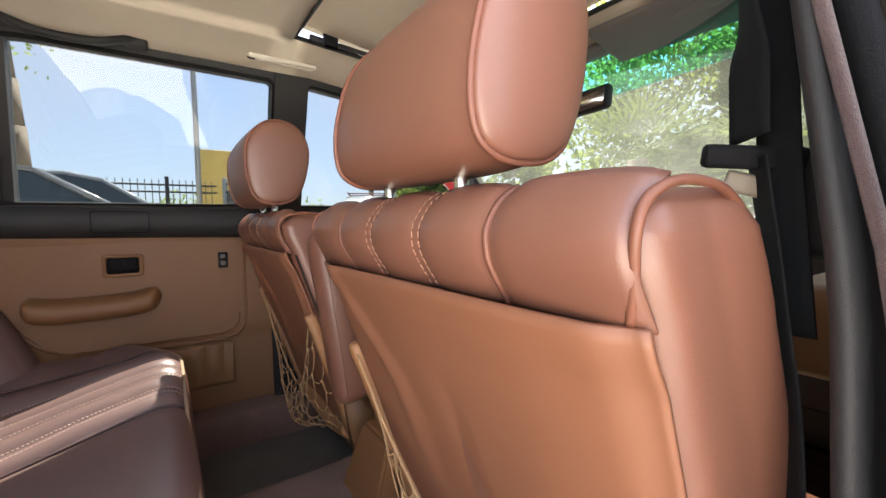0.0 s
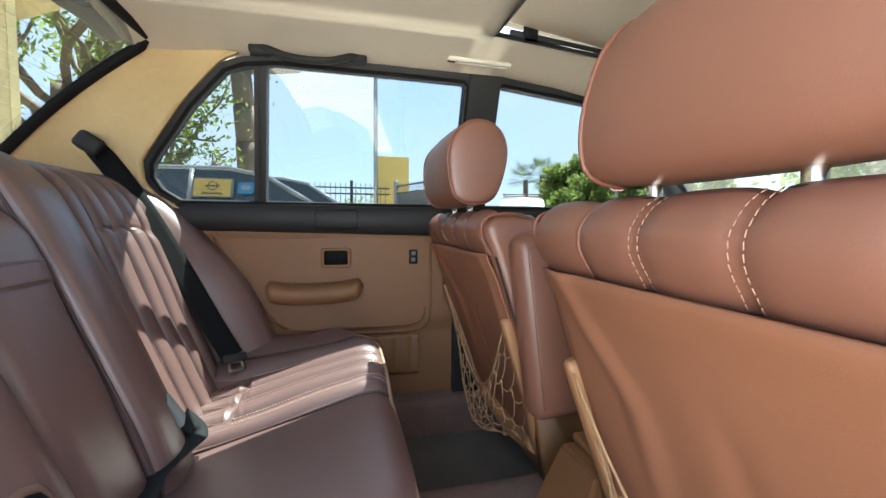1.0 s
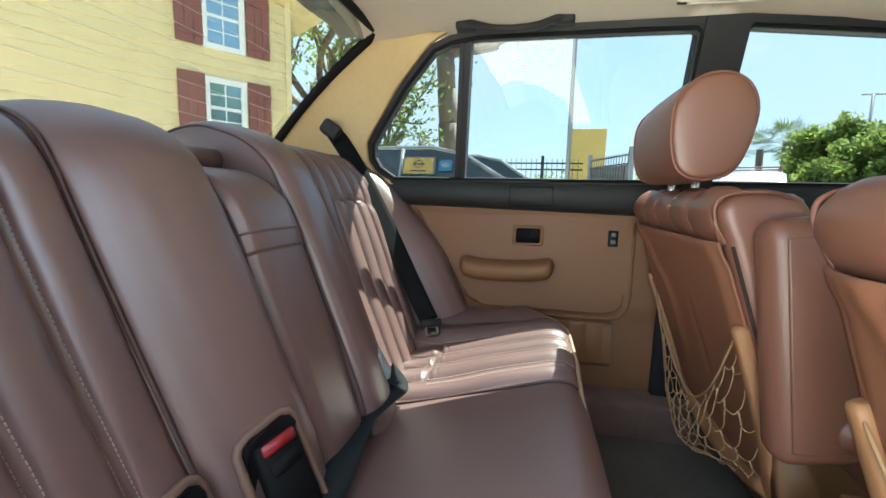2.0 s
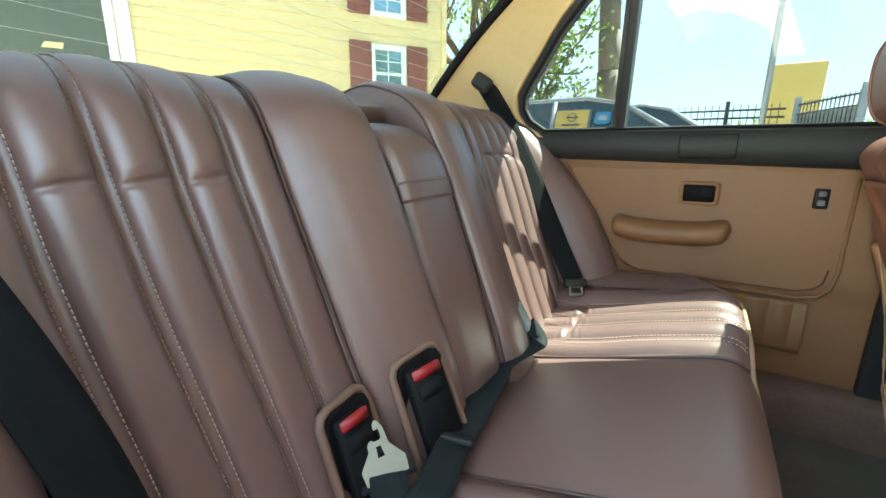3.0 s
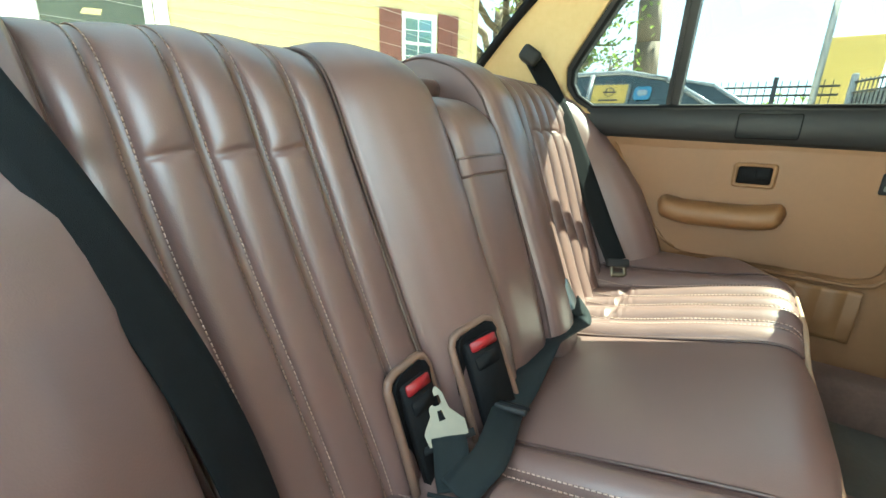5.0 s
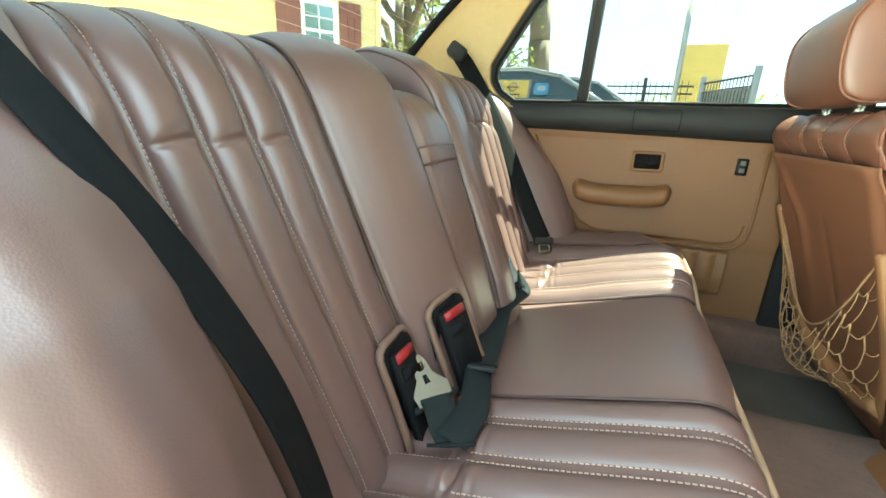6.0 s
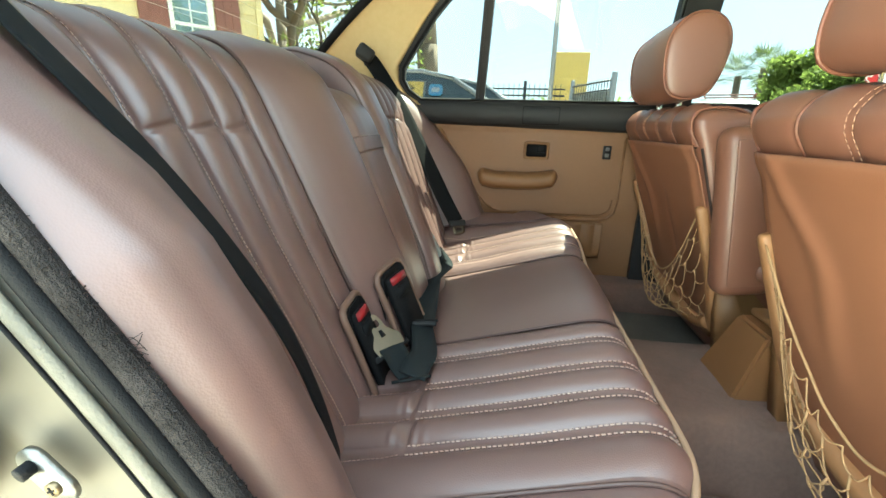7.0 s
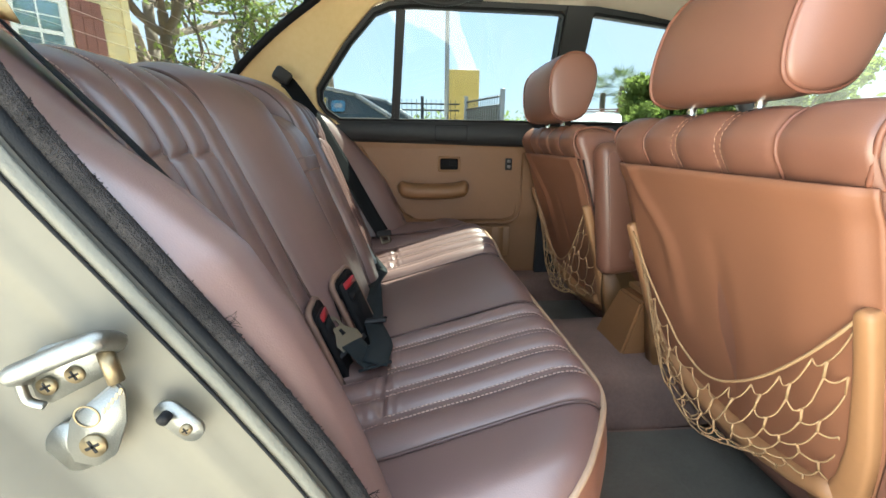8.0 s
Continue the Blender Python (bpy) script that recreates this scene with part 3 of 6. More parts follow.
    prof = ((0.24, 0.36), (0.26, 0.47), (0.36, 0.475), (0.55, 0.50), (0.68, 0.51), (0.74, 0.48), (0.74, 0.34))
    add_prism(bm, prof, lambda a, b, d: (a, yc + d, b), -0.25, 0.25)
    bmesh.ops.bevel(bm, geom=bm.edges[:], offset=0.03, segments=3, affect="EDGES")
    part("cushion", bm, FRONT, seat)
    for sy in (-1, 1):
        part("seat_rail", box((0.36, yc + sy * 0.20 - 0.015, 0.245), (0.72, yc + sy * 0.20 + 0.015, 0.345), 0.004), BLACK, seat)

    # headrest: section swept between two piped seams, with domed end caps
    head = ((0.052, 1.010), (0.048, 1.06), (0.062, 1.125), (0.082, 1.165), (0.112, 1.194), (0.145, 1.196), (0.170, 1.172), (0.182, 1.125), (0.174, 1.06), (0.156, 1.012), (0.134, 0.992), (0.105, 0.986), (0.074, 0.990))
    head = [(a - ((0.022 + 0.26 * max(0.0, b - 1.03) * (1 - (a - 0.05) / 0.13)) if side > 0 else 0.0), 0.986 + (b - 0.986) * 0.925) for a, b in head]
    m = len(head)
    loop = []
    for i in range(m):
        a, b, c, d = (Vector(head[(i + k) % m]) for k in (-1, 0, 1, 2))
        for t in lin(0, 1, 6)[:-1]:
            loop.append(0.5 * (2 * b + (c - a) * t + (2 * a - 5 * b + 4 * c - d) * t * t + (3 * b - a - 3 * c + d) * t ** 3))
    cen = Vector((0.118 - (0.030 if side > 0 else 0.0), 1.078))
    loop = [cen + (p - cen) * 1.02 for p in loop]
    hr = part("headrest", sheet(lambda i, y: (*((cen + (loop[int(i)] - cen) * (1 - 0.075 * abs(y / 0.14) ** 4))[:1]), yc + y, (cen + (loop[int(i)] - cen) * (1 - 0.075 * abs(y / 0.14) ** 4))[1]), list(range(len(loop))), lin(-0.140, 0.140, 13), closed=True), FRONT, seat)
    for sy in (-1, 1):
        cap = bmesh.new()
        grid(cap, lambda i, k, sy=sy: ((cen + (loop[int(i)] - cen) * 0.925 * math.cos(k * math.pi / 2) ** 0.8)[0], yc + sy * (0.140 + 0.013 * math.sin(k * math.pi / 2) ** 0.6), (cen + (loop[int(i)] - cen) * 0.925 * math.cos(k * math.pi / 2) ** 0.8)[1]), list(range(len(loop))), lin(0, 0.9995, 14), closed=True)
        part("end_cap", cap, FRONT, hr)
        part("piping", tube([(p.x - (p.x - cen.x) * 0.055, yc + sy * 0.140, p.y - (p.y - cen.y) * 0.055) for p in loop], 0.0030, 6, close=True), FPIPE, hr)
    for sy in (-1, 1):
        part("headrest_post", tube([(0.092, yc + sy * 0.072, z) for z in (0.935, 0.97, 1.02)], 0.0075, 10), CHROME, seat, "chrome headrest post")
        part("post_collar", tube([(0.092, yc + sy * 0.072, z) for z in (0.955, 0.962, 0.972)], 0.013, 10), BLACK, seat)

    # net pocket: frame and knotted string
    def back_at(y, z, d):
        return Vector((rear_x(z) - d, yc + y, z - d * 0.3))
    for sy in (-1, 1):
        pts = [(sy * lerp((0.40, 0.47, 0.55, 0.67, 0.75), (0.206, 0.244, 0.258, 0.264, 0.266), z), z) for z in lin(0.40, 0.741, 14) + [0.745, 0.748, 0.7495, 0.750]]
        bm = bmesh.new()
        rows = []
        for y, z in pts:
            wdt = lerp((0.40, 0.47, 0.55, 0.67, 0.75), (0.050, 0.042, 0.034, 0.026, 0.024), z)
            tip = math.sqrt(max(0.0, 1 - (max(0.0, z - 0.741) / 0.0105) ** 2))
            ring = [(0.5 + 0.5 * math.copysign(abs(math.cos(q)) ** 0.55, math.cos(q)), 0.009 + 0.012 * math.copysign(abs(math.sin(q)) ** 0.7, math.sin(q))) for q in lin(0, 2 * math.pi, 17)[:-1]]
            rows.append([bm.verts.new(back_at(y - sy * wdt * (0.5 + (a - 0.5) * tip), z, 0.003 + (b - 0.003) * (0.4 + 0.6 * tip))) for a, b in ring])
        for a, b in zip(rows, rows[1:]):
            for i in range(16):
                bm.faces.new((a[i], a[(i + 1) % 16], b[(i + 1) % 16], b[i]))
        bm.faces.new(rows[0]), bm.faces.new(rows[-1])
        part("net_bracket", bm, MUSTARD, seat, "mustard plastic net bracket")
    part("net_frame", tube([back_at(y, 0.394 + 0.044 * (y / 0.2) ** 2, 0.008) for y in lin(-0.205, 0.205, 18)], 0.021, 12), MUSTARD, seat, "mustard plastic lower rail")

    def net(u, v):
        """u across from -1 to 1, v from the slack upper cord down to the rail."""
        w = u
        u += 0.075 * (1 - u * u) * noise.noise((w * 3.1 + yc, v * 4.3, 3.0))
        v = min(1.0, max(0.0, v + 0.5 * v * (1 - v) * noise.noise((w * 3.7, v * 3.1, 8.0 + yc))))
        top = 0.735 - 0.205 * (1 - abs(u) ** 1.7)
        low = 0.412 + 0.035 * u * u
        z = top + (low - top) * v
        y = u * (0.244 + (0.198 - 0.244) * v)
        slack = (1 - u * u) * (0.040 + 0.042 * math.sin(math.pi * min(1, v * 1.1)))
        droop = -0.05 * (1 - u * u) * math.sin(math.pi * v)
        return back_at(y, z + droop * 0.7, 0.014 + slack + 0.004 * noise.noise((u * 5, v * 5, yc * 9)))
    bm = bmesh.new()
    add_tube(bm, [net(u, 0) for u in lin(-1, 1, 34)], 0.0023, 6)
    nu, nv = 11, 6
    for j in range(nv):
        for i in range(nu):
            u0, u1 = -1 + 2 * i / nu, -1 + 2 * (i + 1) / nu
            um = (u0 + u1) / 2
            v0, v1 = j / nv, (j + 1) / nv
            if j % 2 == 0:
                a, b, c = (u0, v0 + 0.25 / nv), (um, v0 + 0.75 / nv), (u1, v0 + 0.25 / nv)
            else:
                a, b, c = (u0, v0 + 0.75 / nv), (um, v0 + 0.25 / nv), (u1, v0 + 0.75 / nv)
            for p, q in ((a, b), (b, c)):
                add_tube(bm, [net(p[0] + (q[0] - p[0]) * t, p[1] + (q[1] - p[1]) * t + 0.03 * math.sin(math.pi * t)) for t in lin(0, 1, 5)], 0.0013, 5)
            kn = (um, v0 + 0.75 / nv, v1 + 0.25 / nv) if j % 2 == 0 else (u0, v0 + 0.75 / nv, v1 + 0.25 / nv)
            add_tube(bm, [net(kn[0], kn[1] + (min(1, kn[2]) - kn[1]) * t) for t in (0, 0.5, 1)], 0.0020, 5)
    part("net_pocket", bm, NETCORD, seat, "knotted mustard string net")
    return seat


make_front_seat(-0.386, -1)
make_front_seat(0.380, 1)
# folded armrest on the inner side of the far seat
arm = thing("folding_armrest", "brown leather armrest folded up beside the front seat", "armrest")
turn = pose(0.150, 0.078, 0.550, 0, -7.5, 0)
part("pad", box((0.0, -0.034, 0.0), (0.125, 0.034, 0.375), 0.03, 5, turn), FRONT, arm)
part("side_panel", box((0.020, -0.038, 0.03), (0.108, -0.032, 0.350), 0.0028, 2, turn), FRONT, arm)
part("pivot_cap", prism([(0.024 * math.cos(a), 0.024 * math.sin(a)) for a in lin(0, 2 * math.pi, 25)[:-1]], lambda a, b, d: turn @ Vector((0.098 + a, -0.036 + d, 0.061 + b)), -0.0075, 0.002), FRONT, arm)


# ---------- cabin shell ----------
def wall_y(z):
    """Inner face of the doors and side glass: upright below the belt line, leaning in above."""
    return 0.66 - 0.36 * (z - 0.99) if z > 0.99 else 0.685 - 0.025 * smoothstep(0.86, 0.99, z)


def wall_near(z):
    """The near side stands a little further out at the pillar."""
    return 0.705 - 0.30 * max(0.0, z - 1.05)


def side_f(side):
    return lambda x, z, d: (x, side * ((wall_y(z) if side > 0 else wall_near(z)) + d), z)


ROOF_Z = 1.392


def roof_z(x, y):
    return ROOF_Z + 0.018 - 0.045 * (abs(y) / 0.56) ** 4 - 0.04 * smoothstep(0.22, 0.66, x) - 0.008 * smoothstep(-0.45, -0.80, x)


# ceiling with the sunroof opening
HX0, HX1, HY = 0.155, 0.62, 0.325
bm = bmesh.new()
xs = sorted(set(lin(-0.72, HX0, 18) + lin(HX0, HX1, 8) + lin(HX1, 0.82, 6)))
ys = sorted(set(lin(-0.56, -HY, 10) + lin(-HY, HY, 14) + lin(HY, 0.56, 10)))
vg = {(i, j): bm.verts.new((x, y, roof_z(x, y))) for i, x in enumerate(xs) for j, y in enumerate(ys)}
for i in range(len(xs) - 1):
    for j in range(len(ys) - 1):
        if HX0 - 1e-6 <= xs[i] and xs[i + 1] <= HX1 + 1e-6 and -HY - 1e-6 <= ys[j] and ys[j + 1] <= HY + 1e-6:
            continue
        bm.faces.new((vg[i, j], vg[i + 1, j], vg[i + 1, j + 1], vg[i, j + 1]))
bmesh.ops.recalc_face_normals(bm, faces=bm.faces[:])
bmesh.ops.solidify(bm, geom=bm.faces[:], thickness=-0.007)
tagged(link("ceiling", bm, HEADLINER), "cream fabric headliner with a sunroof opening", "headliner", kind="structure")
# outer roof skin over it, close to the headliner round the sunroof
def skin_z(x, y):
    return roof_z(x, y) + 0.012 + 0.033 * smoothstep(HY + 0.03, 0.54, abs(y))


bm = sheet(lambda x, y: (x, y, skin_z(x, y)), lin(-0.80, HX0 - 0.005, 12), lin(-0.565, 0.565, 24), 0.006)
grid(bm, lambda x, y: (x, y, skin_z(x, y)), lin(HX1 + 0.005, 0.86, 6), lin(-0.565, 0.565, 24))
for s in (-1, 1):
    grid(bm, lambda x, y, s=s: (x, s * y, skin_z(x, y)), lin(HX0 - 0.005, HX1 + 0.005, 8), lin(HY + 0.005, 0.565, 12))
tagged(link("roof", bm, PAINT), "champagne-coloured outer roof skin of the car", "roof", kind="structure")
sunroof = thing("sunroof_panel", "cream-lined sunroof panel tilted up at its rear edge", "sunroof")
tilt = pose(HX1, 0, roof_z(HX1, 0) + 0.010, 0, 8.0, 0)
part("lining", box((-0.455, -HY + 0.004, 0.0), (-0.005, HY - 0.004, 0.012), 0.004, 2, tilt), HEADLINER, sunroof)
part("skin", box((-0.520, -HY - 0.045, 0.014), (0.0, HY + 0.045, 0.024), 0.003, 2, tilt), PAINT, sunroof)
for s in (-1, 1):
    part("hinge_arm", box((-0.425, s * (HY + 0.004) - 0.005, -0.010), (-0.06, s * (HY + 0.004) + 0.005, 0.012), 0.003, 1, pose(HX1, 0, roof_z(HX1, 0) + 0.010, 0, 5.0, 0)), BLACK, sunroof)
    part("lift_link", box((-0.39, s * (HY - 0.002) - 0.004, 0.004), (-0.35, s * (HY - 0.002) + 0.004, 0.050), 0.003, 1, pose(HX1, 0, roof_z(HX1, 0) + 0.010, 0, 2.0, 0)), RUBBER, sunroof)
part("opening_trim", ring_plate([(HX0, -HY), (HX1, -HY), (HX1, HY), (HX0, HY)], [(HX0 + 0.006, -HY + 0.006), (HX1 - 0.006, -HY + 0.006), (HX1 - 0.006, HY - 0.006), (HX0 + 0.006, HY - 0.006)], lambda a, b, d: (a, b, roof_z(a, b) + d), 0.001, 0.010), BLACK, sunroof)

# floor, tunnel, sills
FLOOR_Z = 0.245
bm = box((-0.75, -0.74, FLOOR_Z - 0.03), (1.6, 0.74, FLOOR_Z))
tagged(link("floor", bm, CARPET, smooth=False), "brown carpet on the car floor", "carpet", kind="structure")


def tunnel(x, k):
    yy = (-0.205, -0.198, -0.186, -0.168, -0.140, 0.0, 0.140, 0.168, 0.186, 0.198, 0.205)
    zz = (0.24, 0.27, 0.335, 0.372, 0.382, 0.386, 0.382, 0.372, 0.335, 0.27, 0.24)
    return x, np.interp(k, range(11), yy), np.interp(k, range(11), zz) + 0.003 * noise.noise((x * 9, k, 0)) + 0.02 * smoothstep(0.1, 0.5, x)


tagged(link("transmission_tunnel", sheet(tunnel, lin(-0.3, 1.3, 24), lin(0, 10, 31)), CARPET), "brown carpeted hump between the footwells", "carpet hump", kind="structure")
for side in (-1, 1):
    mt = thing("floor_mat", "grey-brown carpet mat in the rear footwell", "floor mat", "rear floor mats")
    bm = prism(rounded(0.50, 0.44, 0.06, 4, 0.16, side * 0.445), lambda a, b, d: (a, b, FLOOR_Z + 0.003 + d + 0.004 * noise.noise((a * 6, b * 6, 0))), 0.0, 0.012)
    part("mat_surface", bm, MATCAR, mt, smooth=False)
    part("binding", tube([(a, b, FLOOR_Z + 0.010) for a, b in rounded(0.50, 0.44, 0.06, 4, 0.16, side * 0.445)], 0.006, 6, close=True), CARPET, mt)
    tagged(link("sill_" + ("right" if side < 0 else "left"), box((-0.45, min(side * 0.60, side * 0.76), 0.22), (1.5, max(side * 0.60, side * 0.76), 0.37), 0.02, 3), CARPET), "carpeted door sill", "sill", kind="structure")

# console box behind the front seats
console = thing("rear_console", "tan plastic console box between the front seats", "console")
bm = bmesh.new()
add_prism(bm, ((0.155, 0.374), (0.186, 0.535), (0.60, 0.552), (0.60, 0.374)), lambda a, b, d: (a, d + (0.060 if d > 0 else 0.015) * smoothstep(0.54, 0.375, b), b), -0.100, 0.014)
bmesh.ops.bevel(bm, geom=bm.edges[:], offset=0.006, segments=2, affect="EDGES")
part("body", bm, TAN, console, smooth=False)
part("lid", box((0.205, -0.092, 0.540), (0.56, 0.008, 0.556), 0.005, 2), TAN_DARK, console, "darker tan console lid")

# ---------- doors ----------
WIN_REAR = [(-0.655, 1.000), (-0.700, 1.030), (-0.716, 1.062), (-0.712, 1.098), (-0.690, 1.128), (-0.596, 1.246), (-0.505, 1.335), (-0.455, 1.352), (-0.38, 1.360), (0.0, 1.358), (0.135, 1.356), (0.150, 1.345), (0.150, 1.000)]
WIN_FRONT = [(0.245, 1.000), (0.242, 1.345), (0.255, 1.356), (0.62, 1.322), (0.72, 1.29), (0.98, 1.11), (1.10, 1.02), (1.09, 1.000)]


def inset(loop, d):
    """Move a closed outline inwards by d."""
    out = []
    n = len(loop)
    area = sum(loop[i][0] * loop[(i + 1) % n][1] - loop[(i + 1) % n][0] * loop[i][1] for i in range(n))
    sg = 1 if area > 0 else -1
    for i in range(n):
        p, q, r = (Vector(loop[k % n]) for k in (i - 1, i, i + 1))
        e1, e2 = (q - p).normalized(), (r - q).normalized()
        n1, n2 = Vector((-e1.y, e1.x)) * sg, Vector((-e2.y, e2.x)) * sg
        m = (n1 + n2)
        m = m / max(0.4, m.length_squared / 2)
        out.append(tuple(q + m * d))
    return out


def make_door_inner(side, name, win, x0, x1, label):
    """Glass, frame and belt trim of one side window."""
    f = side_f(side)
    w = thing(name, label, "window", kind="structure")
    part("window_frame", ring_plate(inset(win, -0.017), inset(win, 0.003), f, -0.012, 0.024), BLACK, w, smooth=False)
    part("window_seal", tube([f(a, b, -0.010) for a, b in inset(win, 0.0)], 0.006, 6, close=True), RUBBER, w)
    part("pane", prism(inset(win, 0.003), f, 0.014, 0.018), SIDEGLASS, w, smooth=False)
    return w


for side, tag in ((1, "left"), (-1, "right")):
    if side > 0:
        w = make_door_inner(side, "window_rear_" + tag, WIN_REAR, -0.65, 0.15, "clear rear door window in a black frame")
        part("divider_bar", ring_plate([(-0.463, 0.99), (-0.432, 0.99), (-0.402, 1.36), (-0.433, 1.36)], [(-0.452, 1.0), (-0.443, 1.0), (-0.413, 1.35), (-0.422, 1.35)], side_f(side), -0.010, 0.035), BLACK, w, smooth=False)
        part("divider_core", prism([(-0.456, 0.99), (-0.440, 0.99), (-0.410, 1.36), (-0.426, 1.36)], side_f(side), -0.004, 0.03), BLACK, w, smooth=False)
    make_door_inner(side, "window_front_" + tag, WIN_FRONT, 0.24, 1.1, "clear front door window in a black frame")

# far rear door: belt trim, panel, armrest, handle, switch, ashtray
door = thing("rear_door", "tan vinyl rear door panel with armrest and black belt trim", "car door")
f = side_f(1)
bm = bmesh.new()
rows = []
for x in lin(-0.70, 0.16, 30):
    zt, zb = 0.998 - 0.004 * (x + 0.3), 0.918 - 0.022 * (x + 0.55)
    rows.append([bm.verts.new((x, 0.66 + dy, z)) for dy, z in ((0.03, zt + 0.004), (-0.006, zt + 0.002), (-0.018, zt - 0.010), (-0.024, (zt + zb) / 2), (-0.014, zb + 0.008), (0.0, zb), (0.03, zb - 0.004))])
for a, b in zip(rows, rows[1:]):
    for i in range(6):
        bm.faces.new((a[i], a[i + 1], b[i + 1], b[i]))
part("belt_trim", bm, BLACK, door, "black padded belt trim")
part("window_ledge_strip", tube([(x, 0.668, 1.001 - 0.004 * (x + 0.3)) for x in lin(-0.64, 0.15, 12)], 0.005, 6), CHROME, door, "bright strip under the glass")
fa = lambda a, b, d: (a, 0.640 + d, b)
part("ashtray_lid", ring_plate(rounded(0.126, 0.060, 0.006, 3, -0.230, 0.953), rounded(0.122, 0.056, 0.005, 3, -0.230, 0.953), fa, -0.006, 0.004), RUBBER, door)
bm = sheet(lambda x, z: (x, 0.688 - 0.010 * smoothstep(0.86, 0.93, z) + 0.0015 * noise.noise((x * 5, 3, z * 5)) + 0.006 * smoothstep(0.615, 0.590, z), z), lin(-0.72, 0.17, 40), lin(0.36, 0.925, 36), 0.006)
part("door_card", bm, TAN, door)
# raised field with a moulded border
field = [(-0.585, 0.905), (0.052, 0.895), (0.052, 0.665), (0.047, 0.632), (0.034, 0.617), (0.0, 0.606), (-0.355, 0.606), (-0.395, 0.618), (-0.415, 0.640)]
part("field_border", tube([(a, 0.684, b) for a, b in field[2:8]] + [(-0.40, 0.684, 0.622)], 0.006, 6), TAN, door)
part("raised_field", prism(field, lambda a, b, d: (a, 0.683 + d, b), -0.006, 0.004), TAN, door, smooth=False)
part("field_rib", tube([(0.073, 0.684, 0.90), (0.073, 0.684, 0.66), (0.066, 0.684, 0.618), (0.045, 0.684, 0.594), (0.01, 0.684, 0.586), (-0.42, 0.684, 0.586)], 0.0055, 6), TAN, door)
part("corner_rib", tube([(-0.585, 0.681, 0.905), (-0.50, 0.681, 0.755), (-0.445, 0.681, 0.665), (-0.418, 0.681, 0.635), (-0.38, 0.681, 0.612)], 0.006, 6), TAN, door)
# gathered lower pocket
part("gathered_pocket", sheet(lambda x, z: (x, 0.674 - 0.007 * abs(math.sin((x + 0.3) * 62 + 1.2 * noise.noise((x * 8, 0, z * 7)))) * smoothstep(0.45, 0.50, z) - 0.004 * smoothstep(0.58, 0.5, z), z), lin(-0.34, 0.03, 120), lin(0.445, 0.578, 12), 0.004), TAN_DARK, door)
# armrest
def pad(i, k):
    t = i / 30.0
    x = -0.445 + 0.298 * t
    rise = 0.010 * smoothstep(0.25, 0.0, t) + 0.008 * smoothstep(0.75, 1.0, t) - 0.006 * math.sin(math.pi * t)
    r = min(1.0, (math.sin(math.pi * min(max(t, 0.0), 1.0)) * 4.5)) ** 0.5
    a = math.pi * 2 * k / 20
    zc, hz, hy = 0.728 + rise + 0.006 * t, 0.030 * max(r, 0.05), 0.058 * max(r, 0.05)
    return x, 0.690 - hy * 0.4 + (hy * math.cos(a)), zc + hz * (1.0 if math.sin(a) > 0 else 1.15) * math.copysign(abs(math.sin(a)) ** 0.75, math.sin(a))


bm = bmesh.new()
rows = [[bm.verts.new(pad(i, k)) for k in range(20)] for i in range(31)]
for a, b in zip(rows, rows[1:]):
    for k in range(20):
        bm.faces.new((a[k], a[(k + 1) % 20], b[(k + 1) % 20], b[k]))
bm.faces.new(rows[0]), bm.faces.new(rows[-1])
part("armrest", bm, TAN_DARK, door)
fh = lambda a, b, d: (a, 0.676 + d, b)
hb = part("handle_bezel", ring_plate(rounded(0.092, 0.062, 0.009, 3, -0.233, 0.833), rounded(0.072, 0.044, 0.006, 3, -0.233, 0.833), fh, -0.007, 0.004), TAN_DARK, door)
part("handle_cup", prism(rounded(0.072, 0.044, 0.006, 3, -0.233, 0.833), fh, -0.004, 0.003), RUBBER, hb)
part("handle_lever", box((-0.232, 0.668, 0.826), (-0.200, 0.677, 0.853), 0.004, 2), RUBBER, hb, "black pull lever")
sw = part("window_switch", prism(rounded(0.027, 0.047, 0.003, 2, 0.013, 0.834), fh, -0.006, 0.002), BLACK, door)
part("rocker", box((0.006, 0.665, 0.839), (0.020, 0.671, 0.852), 0.002, 1), GREYTRIM, sw)
part("rocker", box((0.006, 0.665, 0.818), (0.020, 0.671, 0.831), 0.002, 1), GREYTRIM, sw)
# front door of the far side and near side, behind the pillars
for side, tag in ((1, "left"), (-1, "right")):
    d2 = thing("front_door", "tan vinyl front door panel with black belt trim", "car door", "front doors")
    part("door_card", box((0.25, min(side * 0.69, side * 0.75), 0.36), (1.30, max(side * 0.69, side * 0.75), 0.92), 0.01), TAN, d2)
    part("belt_trim", box((0.25, min(side * 0.64, side * 0.75), 0.91), (1.30, max(side * 0.64, side * 0.75), 0.995), 0.015, 3), BLACK, d2)
    part("outer_skin", box((0.25, min(side * 0.76, side * 0.80), 0.25), (1.30, max(side * 0.76, side * 0.80), 0.97), 0.02, 2), PAINT, d2)
    part("armrest", box((0.50, min(side * 0.565, side * 0.70), 0.745), (0.90, max(side * 0.565, side * 0.70), 0.862), 0.022, 3), TAN_DARK, d2)
    part("armrest_switch", box((0.494, min(side * 0.568, side * 0.60), 0.805), (0.506, max(side * 0.568, side * 0.60), 0.838), 0.004, 2), BLACK, d2)
    part("handle_cup", box((0.36, min(side * 0.684, side * 0.70), 0.80), (0.45, max(side * 0.684, side * 0.70), 0.85), 0.008, 2), BLACK, d2)
